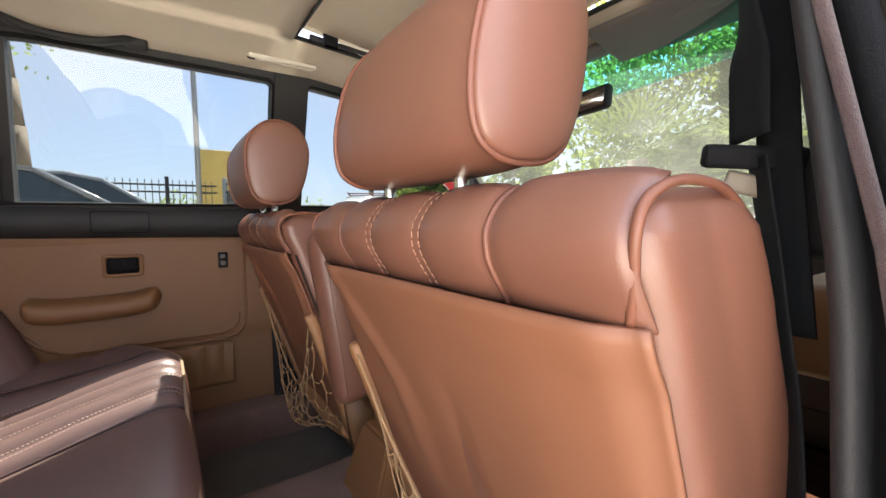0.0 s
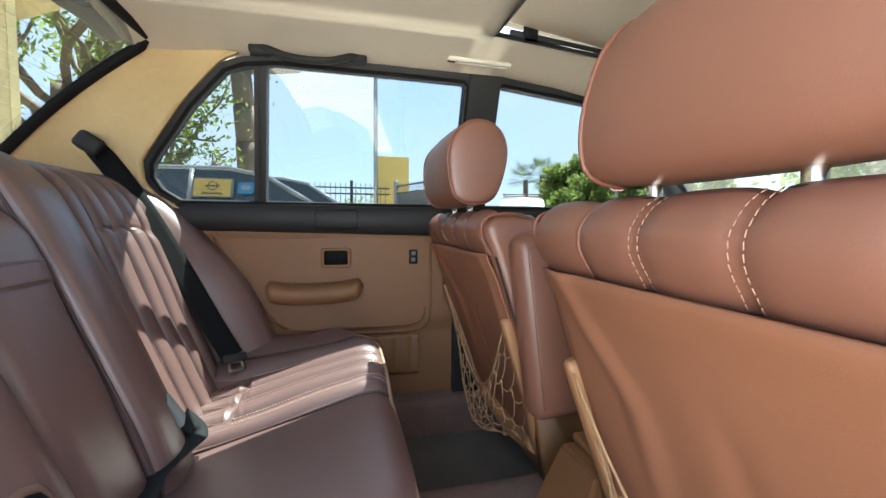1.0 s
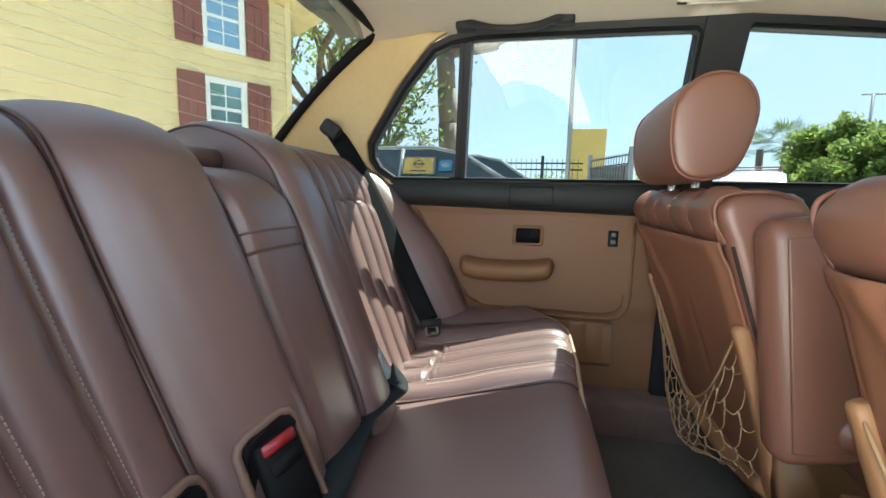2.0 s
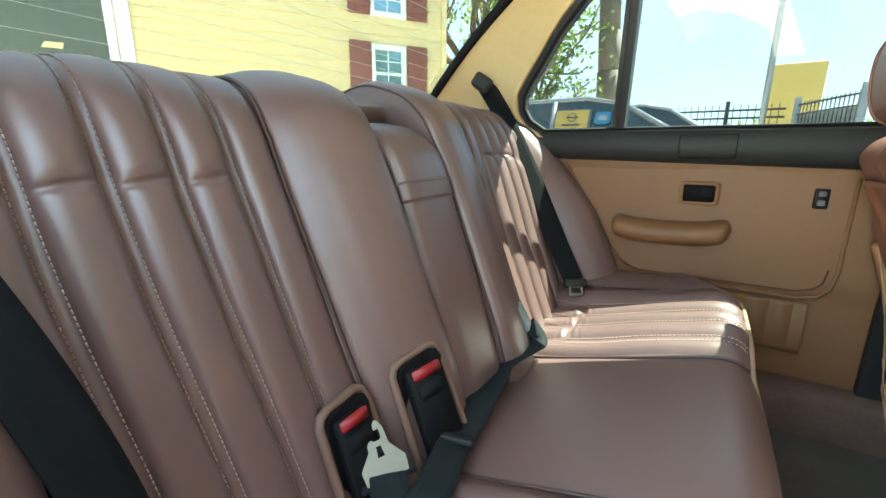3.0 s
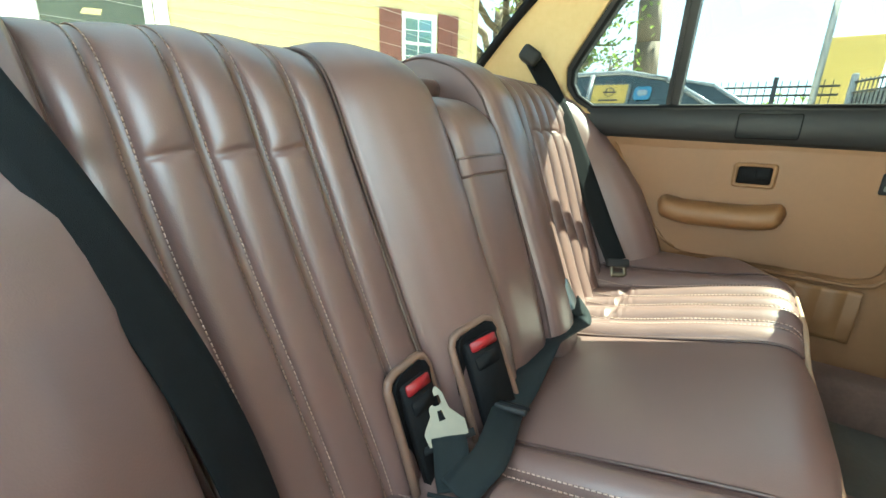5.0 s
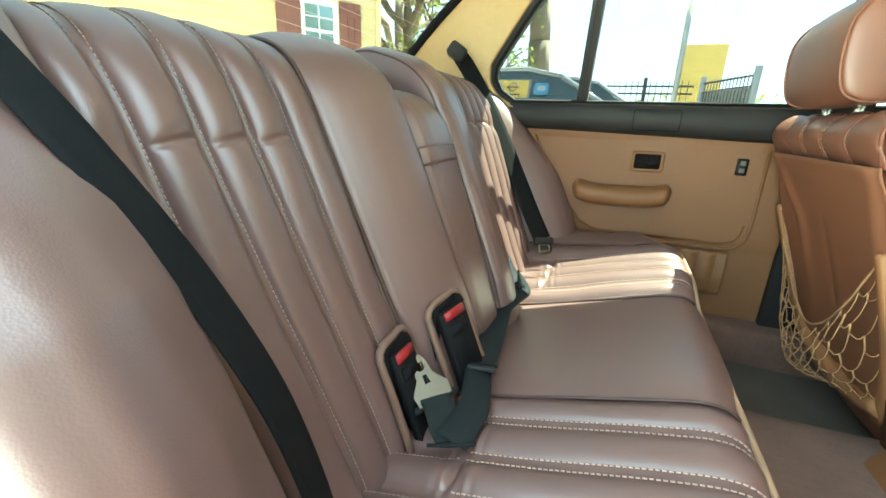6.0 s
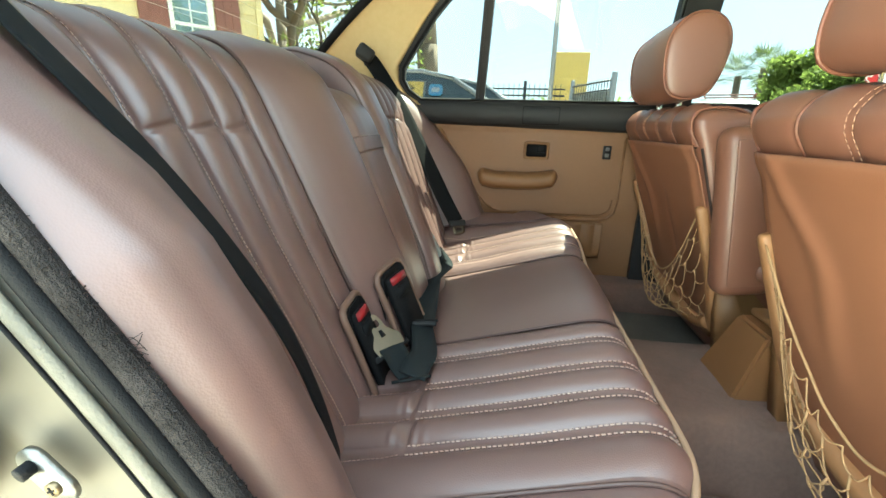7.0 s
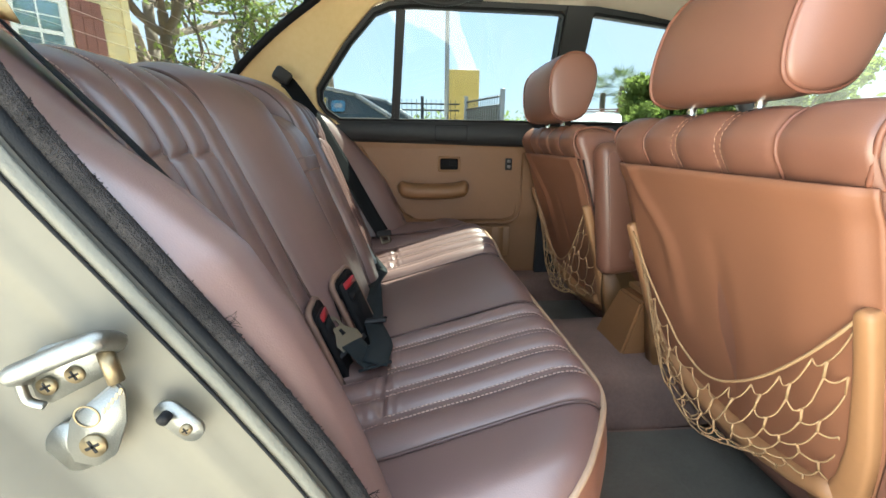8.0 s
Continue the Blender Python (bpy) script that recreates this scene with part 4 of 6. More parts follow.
tagged(link("outer_door_skin", box((-0.72, 0.75, 0.25), (0.24, 0.80, 0.97), 0.02, 2), PAINT), "champagne painted outer skin of the closed rear door", "door skin", kind="structure")

# the near rear door, swung wide open on the pillar's hinges
# it stands out of view, added to keep side light off the front seats
HINGE = Vector((0.20, -0.755, 0.0))
SWING = Matrix.Translation(HINGE) @ Matrix.Rotation(radians(84), 4, "Z") @ Matrix.Translation(-HINGE) @ Matrix.Diagonal((1, -1, 1, 1))
open_door = copy_thing(door, SWING)
tagged(open_door, "tan vinyl rear door panel swung wide open", "car door")
fo_ = side_f(1)
part("outer_skin", box((-0.70, 0.705, 0.27), (0.185, 0.765, 0.985), 0.02, 3), PAINT, open_door, "champagne painted outer skin")
frame_ = part("window_frame", ring_plate(inset(WIN_REAR, -0.020), inset(WIN_REAR, 0.003), fo_, -0.012, 0.024), BLACK, open_door, smooth=False)
part("pane", prism(inset(WIN_REAR, 0.003), fo_, 0.014, 0.018), SIDEGLASS, frame_, smooth=False)


def pillar_in(z):
    """Inner edge of the near pillar, leaning in towards the roof."""
    return 0.682 + 0.14 * (1.0 - z) if z > 0.90 else 0.696 + 0.04 * (0.90 - z)


# pillars
for side, tag in ((1, "left"), (-1, "right")):
    fs = side_f(side)
    p = thing("b_pillar_" + tag, "black trimmed pillar between the side doors", "pillar", kind="structure")
    x0, x1 = 0.150, 0.245
    if side > 0:
        part("pillar_trim", prism([(x0, z) for z in lin(0.34, 1.375, 9)] + [(x1, z) for z in lin(1.375, 0.34, 9)], fs, -0.022, 0.07), BLACK, p, smooth=False)
    else:
        sec = [(0.245, 0.004), (0.200, 0.0), (0.176, 0.001), (0.169, 0.003), (0.166, 0.008), (0.168, 0.014), (0.178, 0.018), (0.245, 0.030)]
        part("pillar_trim", sheet(lambda i, z: (sec[i][0], -(pillar_in(z) + sec[i][1]), z), list(range(8)), lin(0.34, 1.375, 24), closed=True), BLACK, p)
    part("header_rail", prism([(-0.44, 1.366), (0.15, 1.362), (0.25, 1.362), (0.70, 1.318), (0.70, 1.334), (0.25, 1.377), (-0.44, 1.380)], fs, -0.014, 0.030), BLACK, p, smooth=False)


# ---------- C pillars, parcel shelf, rear window ----------
RW_TOP, RW_BOT = (-0.690, 1.408), (-1.20, 1.046)   # x, z of the rear window's edges on the centre line


def rear_glass(u, v, d=0.0):
    """u from -1 to 1 across, v from the lower edge (0) to the upper edge (1)."""
    w = 0.665 + (0.515 - 0.665) * v
    x = RW_BOT[0] + (RW_TOP[0] - RW_BOT[0]) * v + 0.045 * (u * u) * (1 - 0.5 * v)
    z = RW_BOT[1] + (RW_TOP[1] - RW_BOT[1]) * v + 0.03 * math.sin(math.pi * v) - 0.014 * u * u
    return Vector((x, u * w, z)) + Vector((0.55, 0, -0.83)) * d


rw = thing("window_rear", "rear window with fine heating wires in a black seal", "window", kind="structure")
part("pane", sheet(lambda u, v: rear_glass(u, v), lin(-1, 1, 21), lin(0, 1, 11), 0.004), GLASS, rw)
edge = [rear_glass(u, 0) for u in lin(-1, 1, 16)] + [rear_glass(1, v) for v in lin(0.05, 0.94, 9)] + [rear_glass(u, 1) for u in lin(0.96, -0.96, 14)] + [rear_glass(-1, v) for v in lin(0.94, 0.05, 9)]
part("window_seal", tube([p + Vector((0.004, 0, -0.004)) for p in edge], 0.014, 8, close=True), RUBBER, rw)
for k in range(13):
    v = 0.08 + k * 0.066
    part("heating_wire", tube([rear_glass(u, v, 0.002) for u in lin(-0.93, 0.93, 17)], 0.00045, 4), GREYTRIM, rw)


def c_pillar(side):
    """Inner skin between the side window, the roof and the rear window."""
    win = [(-0.655, 0.986), (-0.708, 1.015), (-0.732, 1.052), (-0.729, 1.103), (-0.703, 1.138), (-0.607, 1.259), (-0.516, 1.348), (-0.465, 1.373)]

    def f(u, v):
        i = u * (len(win) - 1)
        a, b = np.interp(i, range(len(win)), [p[0] for p in win]), np.interp(i, range(len(win)), [p[1] for p in win])
        A = Vector((a, side * (wall_y(b) - 0.012), b))
        B = rear_glass(side * (1.0 + 0.025), u * 1.04, 0.006)
        m = A.lerp(B, v)
        m.y += side * 0.020 * math.sin(math.pi * v) * (1 - 0.5 * u)
        return m
    return f


for side, tag in ((1, "left"), (-1, "right")):
    tagged(link("c_pillar_" + tag, sheet(c_pillar(side), lin(0.0 if side > 0 else 0.16, 1, 24), lin(0, 1, 18), 0.012), QUARTER), "yellow-cream fabric rear quarter pillar lining", "pillar", kind="structure")
    tagged(link("quarter_panel_" + tag, sheet(lambda u, v, side=side: (-0.78 - 1.2 * u, side * (0.80 - 0.05 * v * v - 0.02 * u), 0.30 + 0.66 * v), lin(0, 1, 12), lin(0, 1, 14), 0.01), PAINT), "champagne painted rear quarter panel", "body panel", kind="structure")
    fo = c_pillar(side)
    tagged(link("c_pillar_skin_" + tag, sheet(lambda u, v, fo=fo, side=side: fo(u, v) + Vector((-0.005, side * 0.03, 0.012)), lin(0.0 if side > 0 else 0.16, 0.97, 16), lin(0, 0.84, 10), 0.006), PAINT), "champagne painted outer rear pillar", "body panel", kind="structure")
tagged(link("parcel_shelf", sheet(lambda x, y: (x, y, 0.990 - 0.01 * smoothstep(-1.0, -1.25, x)), lin(-1.30, -0.86, 8), lin(-0.70, 0.70, 12), 0.02), CARPET), "brown carpeted parcel shelf under the rear window", "shelf", kind="structure")
tagged(link("trunk_lid", sheet(lambda x, y: (x, y, 1.0 - 0.04 * smoothstep(-1.2, -1.9, x)), lin(-2.0, -1.22, 8), lin(-0.74, 0.74, 12), 0.02), PAINT), "champagne painted boot lid", "boot lid", kind="structure")

# near door opening: painted jamb, rubber edge, fuzzy seal
OPEN = Spine([(-0.73, 1.10), (-0.695, 1.01), (-0.652, 0.925), (-0.585, 0.825), (-0.515, 0.72), (-0.455, 0.615), (-0.415, 0.50), (-0.395, 0.38)], 1)
jamb = thing("rear_door_jamb", "champagne painted door jamb with rubber edging", "door jamb", kind="structure")


def jamb_f(s, k):
    # from the seal outwards to the outer skin, stepping back
    dd = (-0.008, 0.006, 0.014, 0.032, 0.062, 0.090, 0.115, 0.13, 0.15, 0.22)
    yy = (-0.722, -0.735, -0.740, -0.744, -0.749, -0.757, -0.768, -0.783, -0.80, -0.80)
    d, y = np.interp(k, range(10), dd), np.interp(k, range(10), yy)
    x, z = OPEN.at(s, d)
    # pressed swage running up the jamb and a shallow dish round the catch
    ridge = 0.005 * math.exp(-(((d - 0.050) / 0.008) ** 2)) - 0.006 * math.exp(-(((x + 0.62) / 0.06) ** 2 + ((z - 0.75) / 0.07) ** 2)) * smoothstep(0.07, 0.10, d)
    return x, y - ridge - 0.003 * noise.noise((x * 9, z * 9, 0)), z


part("painted_flange", sheet(jamb_f, lin(0, OPEN.length, 44), lin(0, 9, 37), 0.004), PAINT, jamb)
op = lin(0.0, OPEN.length, 46)
part("edge_rubber", tube([(OPEN.at(s, -0.0005)[0], -0.732, OPEN.at(s, -0.0005)[1]) for s in op], 0.0058, 8), RUBBER, jamb, "black rubber lip")
band = sheet(lambda s, k: (OPEN.at(s, 0.004 + 0.0125 * k)[0], -0.7405 - 0.0035 * math.sin(math.pi * k) - 0.0006 * noise.noise((s * 30, k * 3, 4)), OPEN.at(s, 0.004 + 0.0125 * k)[1]), lin(0.0, OPEN.length, 60), lin(0, 1, 9), 0.004)
part("edge_trim", band, OLIVE, jamb, "scuffed olive-grey edge trim")
part("trim_gap", tube([(OPEN.at(s, 0.0172)[0], -0.7425, OPEN.at(s, 0.0172)[1]) for s in op], 0.0014, 6), RUBBER, jamb)
fuzz = tube([(OPEN.at(s, -0.0095)[0], -0.7245, OPEN.at(s, -0.0095)[1]) for s in op], 0.0078, 12)
rng = random.Random(17)
for _ in range(1500):
    s_, q = rng.uniform(0.02, OPEN.length - 0.02), rng.uniform(0, 2 * math.pi)
    ox, oz = OPEN.at(s_, -0.0095 + 0.0078 * math.cos(q))
    p = Vector((ox, -0.7245 - 0.0078 * math.sin(q), oz))
    d = Vector((rng.gauss(0, 1), rng.gauss(0, 1), rng.gauss(0, 1))).normalized() * rng.uniform(0.0010, 0.0026)
    w = d.orthogonal().normalized() * 0.0004
    fuzz.faces.new([fuzz.verts.new(v) for v in (p - d - w, p - d + w, p + d + w, p + d - w)])
part("fuzzy_seal", fuzz, FUZZ, jamb, "dark fuzzy door seal", smooth=False)
for s_, far_ in ((0.365, 0.010), (0.565, 0.008)):
    tuft_ = bmesh.new()
    ox, oz = OPEN.at(s_, -0.016)
    for k in range(7):
        add_tube(tuft_, smooth_path([(ox, -0.7225, oz), (ox + far_ * rng.uniform(0.3, 0.6), -0.722 + rng.uniform(-0.003, 0.002), oz + rng.uniform(-0.004, 0.004)), (ox + far_ * rng.uniform(0.8, 1.3), -0.721 + rng.uniform(-0.004, 0.004), oz + rng.uniform(-0.008, 0.006))], 6), 0.00022, 3)
    part("loose_fibres", tuft_, RUBBER, jamb)
# catch, striker plate, light switch and screws on the jamb
def fj(a, b, d):
    return Vector((a, -0.757 - d, b))


def cross_screw(a, b, d, r, parent):
    sc = part("screw", prism([(a + r * math.cos(q), b + r * math.sin(q)) for q in lin(0, 2 * math.pi, 17)[:-1]], fj, d - 0.001, d + 0.0025), BRASS, parent, "yellow cross-head screw")
    for turn_ in (25, 115):
        c, s_ = math.cos(radians(turn_)), math.sin(radians(turn_))
        part("slot", prism([(a + r * (c * u - s_ * v), b + r * (s_ * u + c * v)) for u, v in ((-0.6, -0.13), (0.6, -0.13), (0.6, 0.13), (-0.6, 0.13))], fj, d + 0.0026, d + 0.0030), RUBBER, sc, smooth=False)


catch = thing("door_catch", "worn zinc door catch screwed to the painted jamb", "door catch")
back = [(-0.653, 0.780), (-0.651, 0.756), (-0.643, 0.750), (-0.600, 0.772), (-0.597, 0.790), (-0.603, 0.802), (-0.640, 0.792)]
bm = prism(back, fj, 0.004, 0.008)
bmesh.ops.bevel(bm, geom=bm.edges[:], offset=0.0012, segments=2, affect="EDGES")
part("base_plate", bm, ZINC, catch)
part("hook_bar", tube(smooth_path([fj(-0.653, 0.771, 0.004), fj(-0.652, 0.777, 0.015), fj(-0.642, 0.783, 0.019), fj(-0.603, 0.799, 0.019), fj(-0.597, 0.799, 0.013), fj(-0.596, 0.792, 0.002)], 40), 0.0070, 10), ZINC, catch)
part("hook_lip", tube(smooth_path([fj(-0.653, 0.775, 0.012), fj(-0.651, 0.758, 0.013), fj(-0.642, 0.752, 0.012)], 16), 0.003, 6), ZINC, catch)
cross_screw(-0.640, 0.765, 0.008, 0.0062, catch)
cross_screw(-0.621, 0.773, 0.008, 0.0060, catch)
part("pawl_pin", tube([fj(-0.599, 0.790, 0.010), fj(-0.594, 0.768, 0.012)], 0.005, 8), BRASS, catch)
lower = [(-0.594, 0.770), (-0.590, 0.760), (-0.593, 0.738), (-0.604, 0.712), (-0.618, 0.703), (-0.632, 0.708), (-0.634, 0.722), (-0.628, 0.742)]
bm = prism(lower, fj, 0.010, 0.014)
bmesh.ops.bevel(bm, geom=bm.edges[:], offset=0.0012, segments=2, affect="EDGES")
part("striker_plate", bm, ZINC, catch)
part("spacer_boss", prism([(-0.634 + 0.017 * math.cos(q), 0.716 + 0.019 * math.sin(q)) for q in lin(0, 2 * math.pi, 21)[:-1]], fj, 0.0, 0.0095), ZINC, catch)
cross_screw(-0.615, 0.722, 0.014, 0.0085, catch)
part("stamped_ring", ring_plate([(-0.616 + 0.0085 * math.cos(q), 0.744 + 0.0085 * math.sin(q)) for q in lin(0, 2 * math.pi, 21)[:-1]], [(-0.616 + 0.0073 * math.cos(q), 0.744 + 0.0073 * math.sin(q)) for q in lin(0, 2 * math.pi, 21)[:-1]], fj, 0.014, 0.0146), BRASS, catch)
for k in range(5):
    part("stamped_bar", prism([(-0.606 + 0.0032 * k, 0.746 + 0.0036 * k), (-0.6045 + 0.0032 * k, 0.7452 + 0.0036 * k), (-0.6025 + 0.0032 * k, 0.7498 + 0.0036 * k), (-0.604 + 0.0032 * k, 0.7506 + 0.0036 * k)], fj, 0.014, 0.0144), BRASS, catch, smooth=False)
lampsw = thing("courtesy_light_switch", "black plunger switch on an oval plate in the jamb", "switch")
ang = math.atan2(-0.024, 0.022)
oval = [(-0.565 + x * math.cos(ang) - y * math.sin(ang), 0.729 + x * math.sin(ang) + y * math.cos(ang)) for x, y in rounded(0.038, 0.019, 0.0094, 6)]
part("plate", prism(oval, fj, 0.0, 0.0035), ZINC, lampsw)
part("plunger", tube([fj(-0.572, 0.735, 0.001), fj(-0.5722, 0.7347, 0.007), fj(-0.5724, 0.7344, 0.0095)], 0.0042, 12), RUBBER, lampsw, "black rubber plunger")
cross_screw(-0.560, 0.7235, 0.0035, 0.0042, lampsw)


# ---------- seat belts and buckles ----------
def ribbon(pts, normals, width, thick=0.0016):
    """A strap through the points, lying square to the normals."""
    bm = bmesh.new()
    rows = []
    pts = [Vector(p) for p in pts]
    for i, p in enumerate(pts):
        t = (pts[min(i + 1, len(pts) - 1)] - pts[max(i - 1, 0)]).normalized()
        n = Vector(normals[i] if isinstance(normals, list) else normals)
        n = (n - t * n.dot(t)).normalized()
        a = t.cross(n).normalized()
        rows.append([bm.verts.new(p + a * (width / 2) * k + n * h) for k, h in ((-1, 0), (-0.96, thick), (-0.5, thick), (0, thick), (0.5, thick), (0.96, thick), (1, 0), (0.5, -thick * 0.3), (-0.5, -thick * 0.3))])
    for a, b in zip(rows, rows[1:]):
        for k in range(9):
            bm.faces.new((a[k], a[(k + 1) % 9], b[(k + 1) % 9], b[k]))
    bm.faces.new(rows[0]), bm.faces.new(rows[-1])
    return bm


def curve(pts, n=40):
    pts = [Vector(p) for p in pts]
    q = [2 * pts[0] - pts[1]] + pts + [2 * pts[-1] - pts[-2]]
    out = []
    for i in range(1, len(q) - 2):
        m = max(2, n // (len(pts) - 1))
        for t in lin(0, 1, m + 1)[:-1]:
            a, b, c, d = q[i - 1:i + 3]
            out.append(0.5 * (2 * b + (c - a) * t + (2 * a - 5 * b + 4 * c - d) * t * t + (3 * b - a - 3 * c + d) * t ** 3))
    out.append(pts[-1])
    return out


for side in (-1, 1):
    belt = thing("rear_seat_belt", "black rear seat belt across the backrest edge", "seat belt", "rear seat belts")
    pts = [(-0.842, -0.600, 1.138), (-0.788, -0.618, 1.075), (-0.727, -0.617, 1.0), (-0.658, -0.588, 0.9), (-0.601, -0.561, 0.8), (-0.557, -0.541, 0.7), (-0.528, -0.530, 0.6), (-0.512, -0.525, 0.52)]
    nv = Vector((0.85, 0.40, 0.32))
    if side > 0:
        pts = [(-0.838, 0.606, 1.135), (-0.780, 0.594, 1.058), (-0.716, 0.578, 0.962), (-0.656, 0.562, 0.860), (-0.596, 0.545, 0.752), (-0.545, 0.530, 0.660), (-0.500, 0.514, 0.586)]
        nv = Vector((0.50, -0.80, 0.28))
    part("webbing", ribbon([p + nv * 0.003 for p in curve(pts, 48)], nv, 0.056 if side > 0 else 0.049), WEB, belt)
    g = part("belt_guide", box((-0.03, -0.036, -0.022), (0.030, 0.036, 0.024), 0.012, 4, pose(-0.845, side * 0.598, 1.140, 0, 34, side * 20)), BLACK, belt, "black plastic belt guide")
    part("guide_slot", box((0.012, -0.027, -0.028), (0.034, 0.027, -0.016), 0.004, 2, pose(-0.845, side * 0.598, 1.140, 0, 34, side * 20)), RUBBER, g)
    if side > 0:
        M = pose(-0.494, 0.512, 0.580, 0, -28, -58)
        part("tongue_cover", box((-0.010, -0.030, -0.010), (0.010, 0.030, 0.012), 0.004, 2, M), BLACK, belt)
        part("tongue", ring_plate(rounded(0.044, 0.034, 0.008, 3, 0, -0.022), rounded(0.024, 0.012, 0.004, 3, 0, -0.020), lambda a, b, d: M @ Vector((0.004 + d, a, b)), 0, 0.0025), TONGUE, belt, "bright steel buckle tongue")


def buckle(y, s, d, lean, label):
    """A buckle sunk in a piped recess of the backrest; s along the backrest, d proud of it, lean across it."""
    def at(a, b, h):
        x, z = BACK.at(s + b, d + lean * a + h)
        return x, y + a, z
    rim = thing("buckle_recess", "piped leather rim round a buckle recess", "buckle recess", "buckle recesses")
    outer = [(-0.046, -0.15), (-0.042, 0.028), (-0.036, 0.038), (-0.024, 0.043), (0.024, 0.047), (0.035, 0.042), (0.040, 0.030), (0.044, -0.15)]
    path = []
    for (a0, b0), (a1, b1) in zip(outer, outer[1:]):
        path += [at(a0 + (a1 - a0) * t, b0 + (b1 - b0) * t, 0.002) for t in lin(0, 1, 6)[:-1]]
    part("rim", tube([(p[0] - 0.006, p[1], p[2] - 0.002) for p in path], 0.0062, 10), RIM, rim)
    # near-black plate put in for the dark hollow of the recess
    part("lining", prism([(a * 0.88, b - 0.004) for a, b in outer], at, -0.010, 0.004), RUBBER, rim, smooth=False)
    if not label:
        return
    bk = thing("seat_belt_buckle", label, "buckle", "rear buckles")
    body = bmesh.new()
    add_prism(body, rounded(0.056, 0.150, 0.006, 3, 0, -0.048), at, -0.004, 0.008)
    part("housing", body, RUBBER, bk)
    part("button", prism(rounded(0.046, 0.015, 0.003, 2, 0.0, 0.018), at, 0.0065, 0.0105), REDBTN, bk, "red release button")
    # near-black plate put in for the shade below the button
    part("button_shade", prism(rounded(0.042, 0.020, 0.004, 2, 0.0, -0.008), at, 0.0075, 0.0095), RUBBER, bk)


buckle(-0.290, BACK.find(0.573), 0.023, 0.0, "black buckle with a red button in the backrest")
buckle(-0.178, BACK.find(0.578), 0.063, 0.32, "black buckle with a red button in the backrest")
buckle(0.242, BACK.find(0.580), 0.022, -0.3, "")

# lap belt: steel tongue, folded webbing lying on the cushion, lead to the far buckle
lap = thing("lap_belt", "dark grey centre lap belt lying slack on the rear cushion", "seat belt")
TB = Vector((-0.524, -0.278, 0.548))                    # base of the tongue
TL = Vector((-0.040, 0.018, 0.040)).normalized()        # towards its tip
TW = Vector((0.62, 0.75, 0.20))
TW = (TW - TL * TW.dot(TL)).normalized()
TN = TW.cross(TL).normalized()
TN = TN if TN.z > 0 else -TN
strand = smooth_path([TB + TL * 0.006, TB - TL * 0.012 + Vector((0.004, -0.004, 0.002)), (-0.500, -0.297, 0.537), (-0.482, -0.318, 0.528), (-0.466, -0.334, 0.523)], 24)
part("webbing", ribbon(strand, [TN.lerp(Vector((0.15, -0.1, 1)), i / (len(strand) - 1)) for i in range(len(strand))], 0.046, 0.0018), WEBGREY, lap)
part("fold", tube([(-0.492, -0.356, 0.522), (-0.464, -0.346, 0.524), (-0.434, -0.330, 0.525)], 0.0026, 6), WEBGREY, lap)
strand = smooth_path([(-0.464, -0.340, 0.526), (-0.459, -0.305, 0.531), (-0.456, -0.273, 0.533), (-0.468, -0.220, 0.534), (-0.480, -0.173, 0.533), (-0.484, -0.115, 0.536), (-0.490, -0.055, 0.541), (-0.493, 0.010, 0.544), (-0.494, 0.065, 0.544), (-0.492, 0.115, 0.543), (-0.488, 0.168, 0.540), (-0.486, 0.190, 0.550), (-0.506, 0.180, 0.575)], 90)
twist = [Vector((0.2, 0.0, 1)), Vector((0.2, 0.0, 1)), Vector((0.35, 0.0, 1)), Vector((-0.5, -0.35, 0.75)), Vector((0.1, 0.1, 1.0)), Vector((0.85, -0.3, 0.4))]
part("webbing", ribbon(strand, [twist[int(k)].lerp(twist[min(5, int(k) + 1)], k % 1) for k in lin(0, 4.999, len(strand))], 0.046, 0.0018), WEBGREY, lap)
AM = pose(-0.4795, -0.176, 0.536, 0, 14, 102)
sl = part("adjuster", box((-0.010, -0.028, -0.003), (0.014, 0.028, 0.006), 0.003, 2, AM), BLACK, lap)
part("adjuster_bar", box((-0.004, -0.031, 0.004), (0.003, 0.031, 0.0085), 0.0015, 1, AM), RUBBER, sl)
ft = lambda a, b, d: TB + TW * a + TL * b + TN * d
tg = part("tongue", ring_plate([(-0.027, -0.018), (-0.029, 0.000), (-0.014, 0.016), (-0.012, 0.042), (-0.007, 0.052), (0.007, 0.052), (0.012, 0.042), (0.014, 0.016), (0.029, 0.000), (0.027, -0.018)],
                               [(-0.003, 0.028), (-0.005, 0.029), (-0.0065, 0.031), (-0.0065, 0.038), (-0.006, 0.041), (0.006, 0.041), (0.0065, 0.038), (0.0065, 0.031), (0.005, 0.029), (0.003, 0.028)], ft, 0.0035, 0.0065), TONGUE, lap, "bright steel buckle tongue", smooth=False)
part("tongue_slot", prism([(-0.0045, 0.008), (0.0045, 0.008), (0.003, 0.021), (-0.003, 0.021)], ft, 0.0063, 0.0069), RUBBER, tg)
part("tongue_cover", prism([(-0.036, -0.024), (0.036, -0.024), (0.036, -0.014), (-0.036, -0.014)], ft, -0.004, 0.003), BLACK, lap)
far = thing("grey_buckle", "pale grey plastic buckle with a red button on the cushion", "buckle")
FM = pose(-0.516, 0.158, 0.598, 14, -24, 8)
part("housing", box((-0.011, -0.018, -0.030), (0.011, 0.018, 0.030), 0.005, 2, FM), PALEGREY, far)
part("button", box((-0.009, 0.010, 0.006), (0.009, 0.0195, 0.027), 0.002, 1, FM), REDBTN, far)

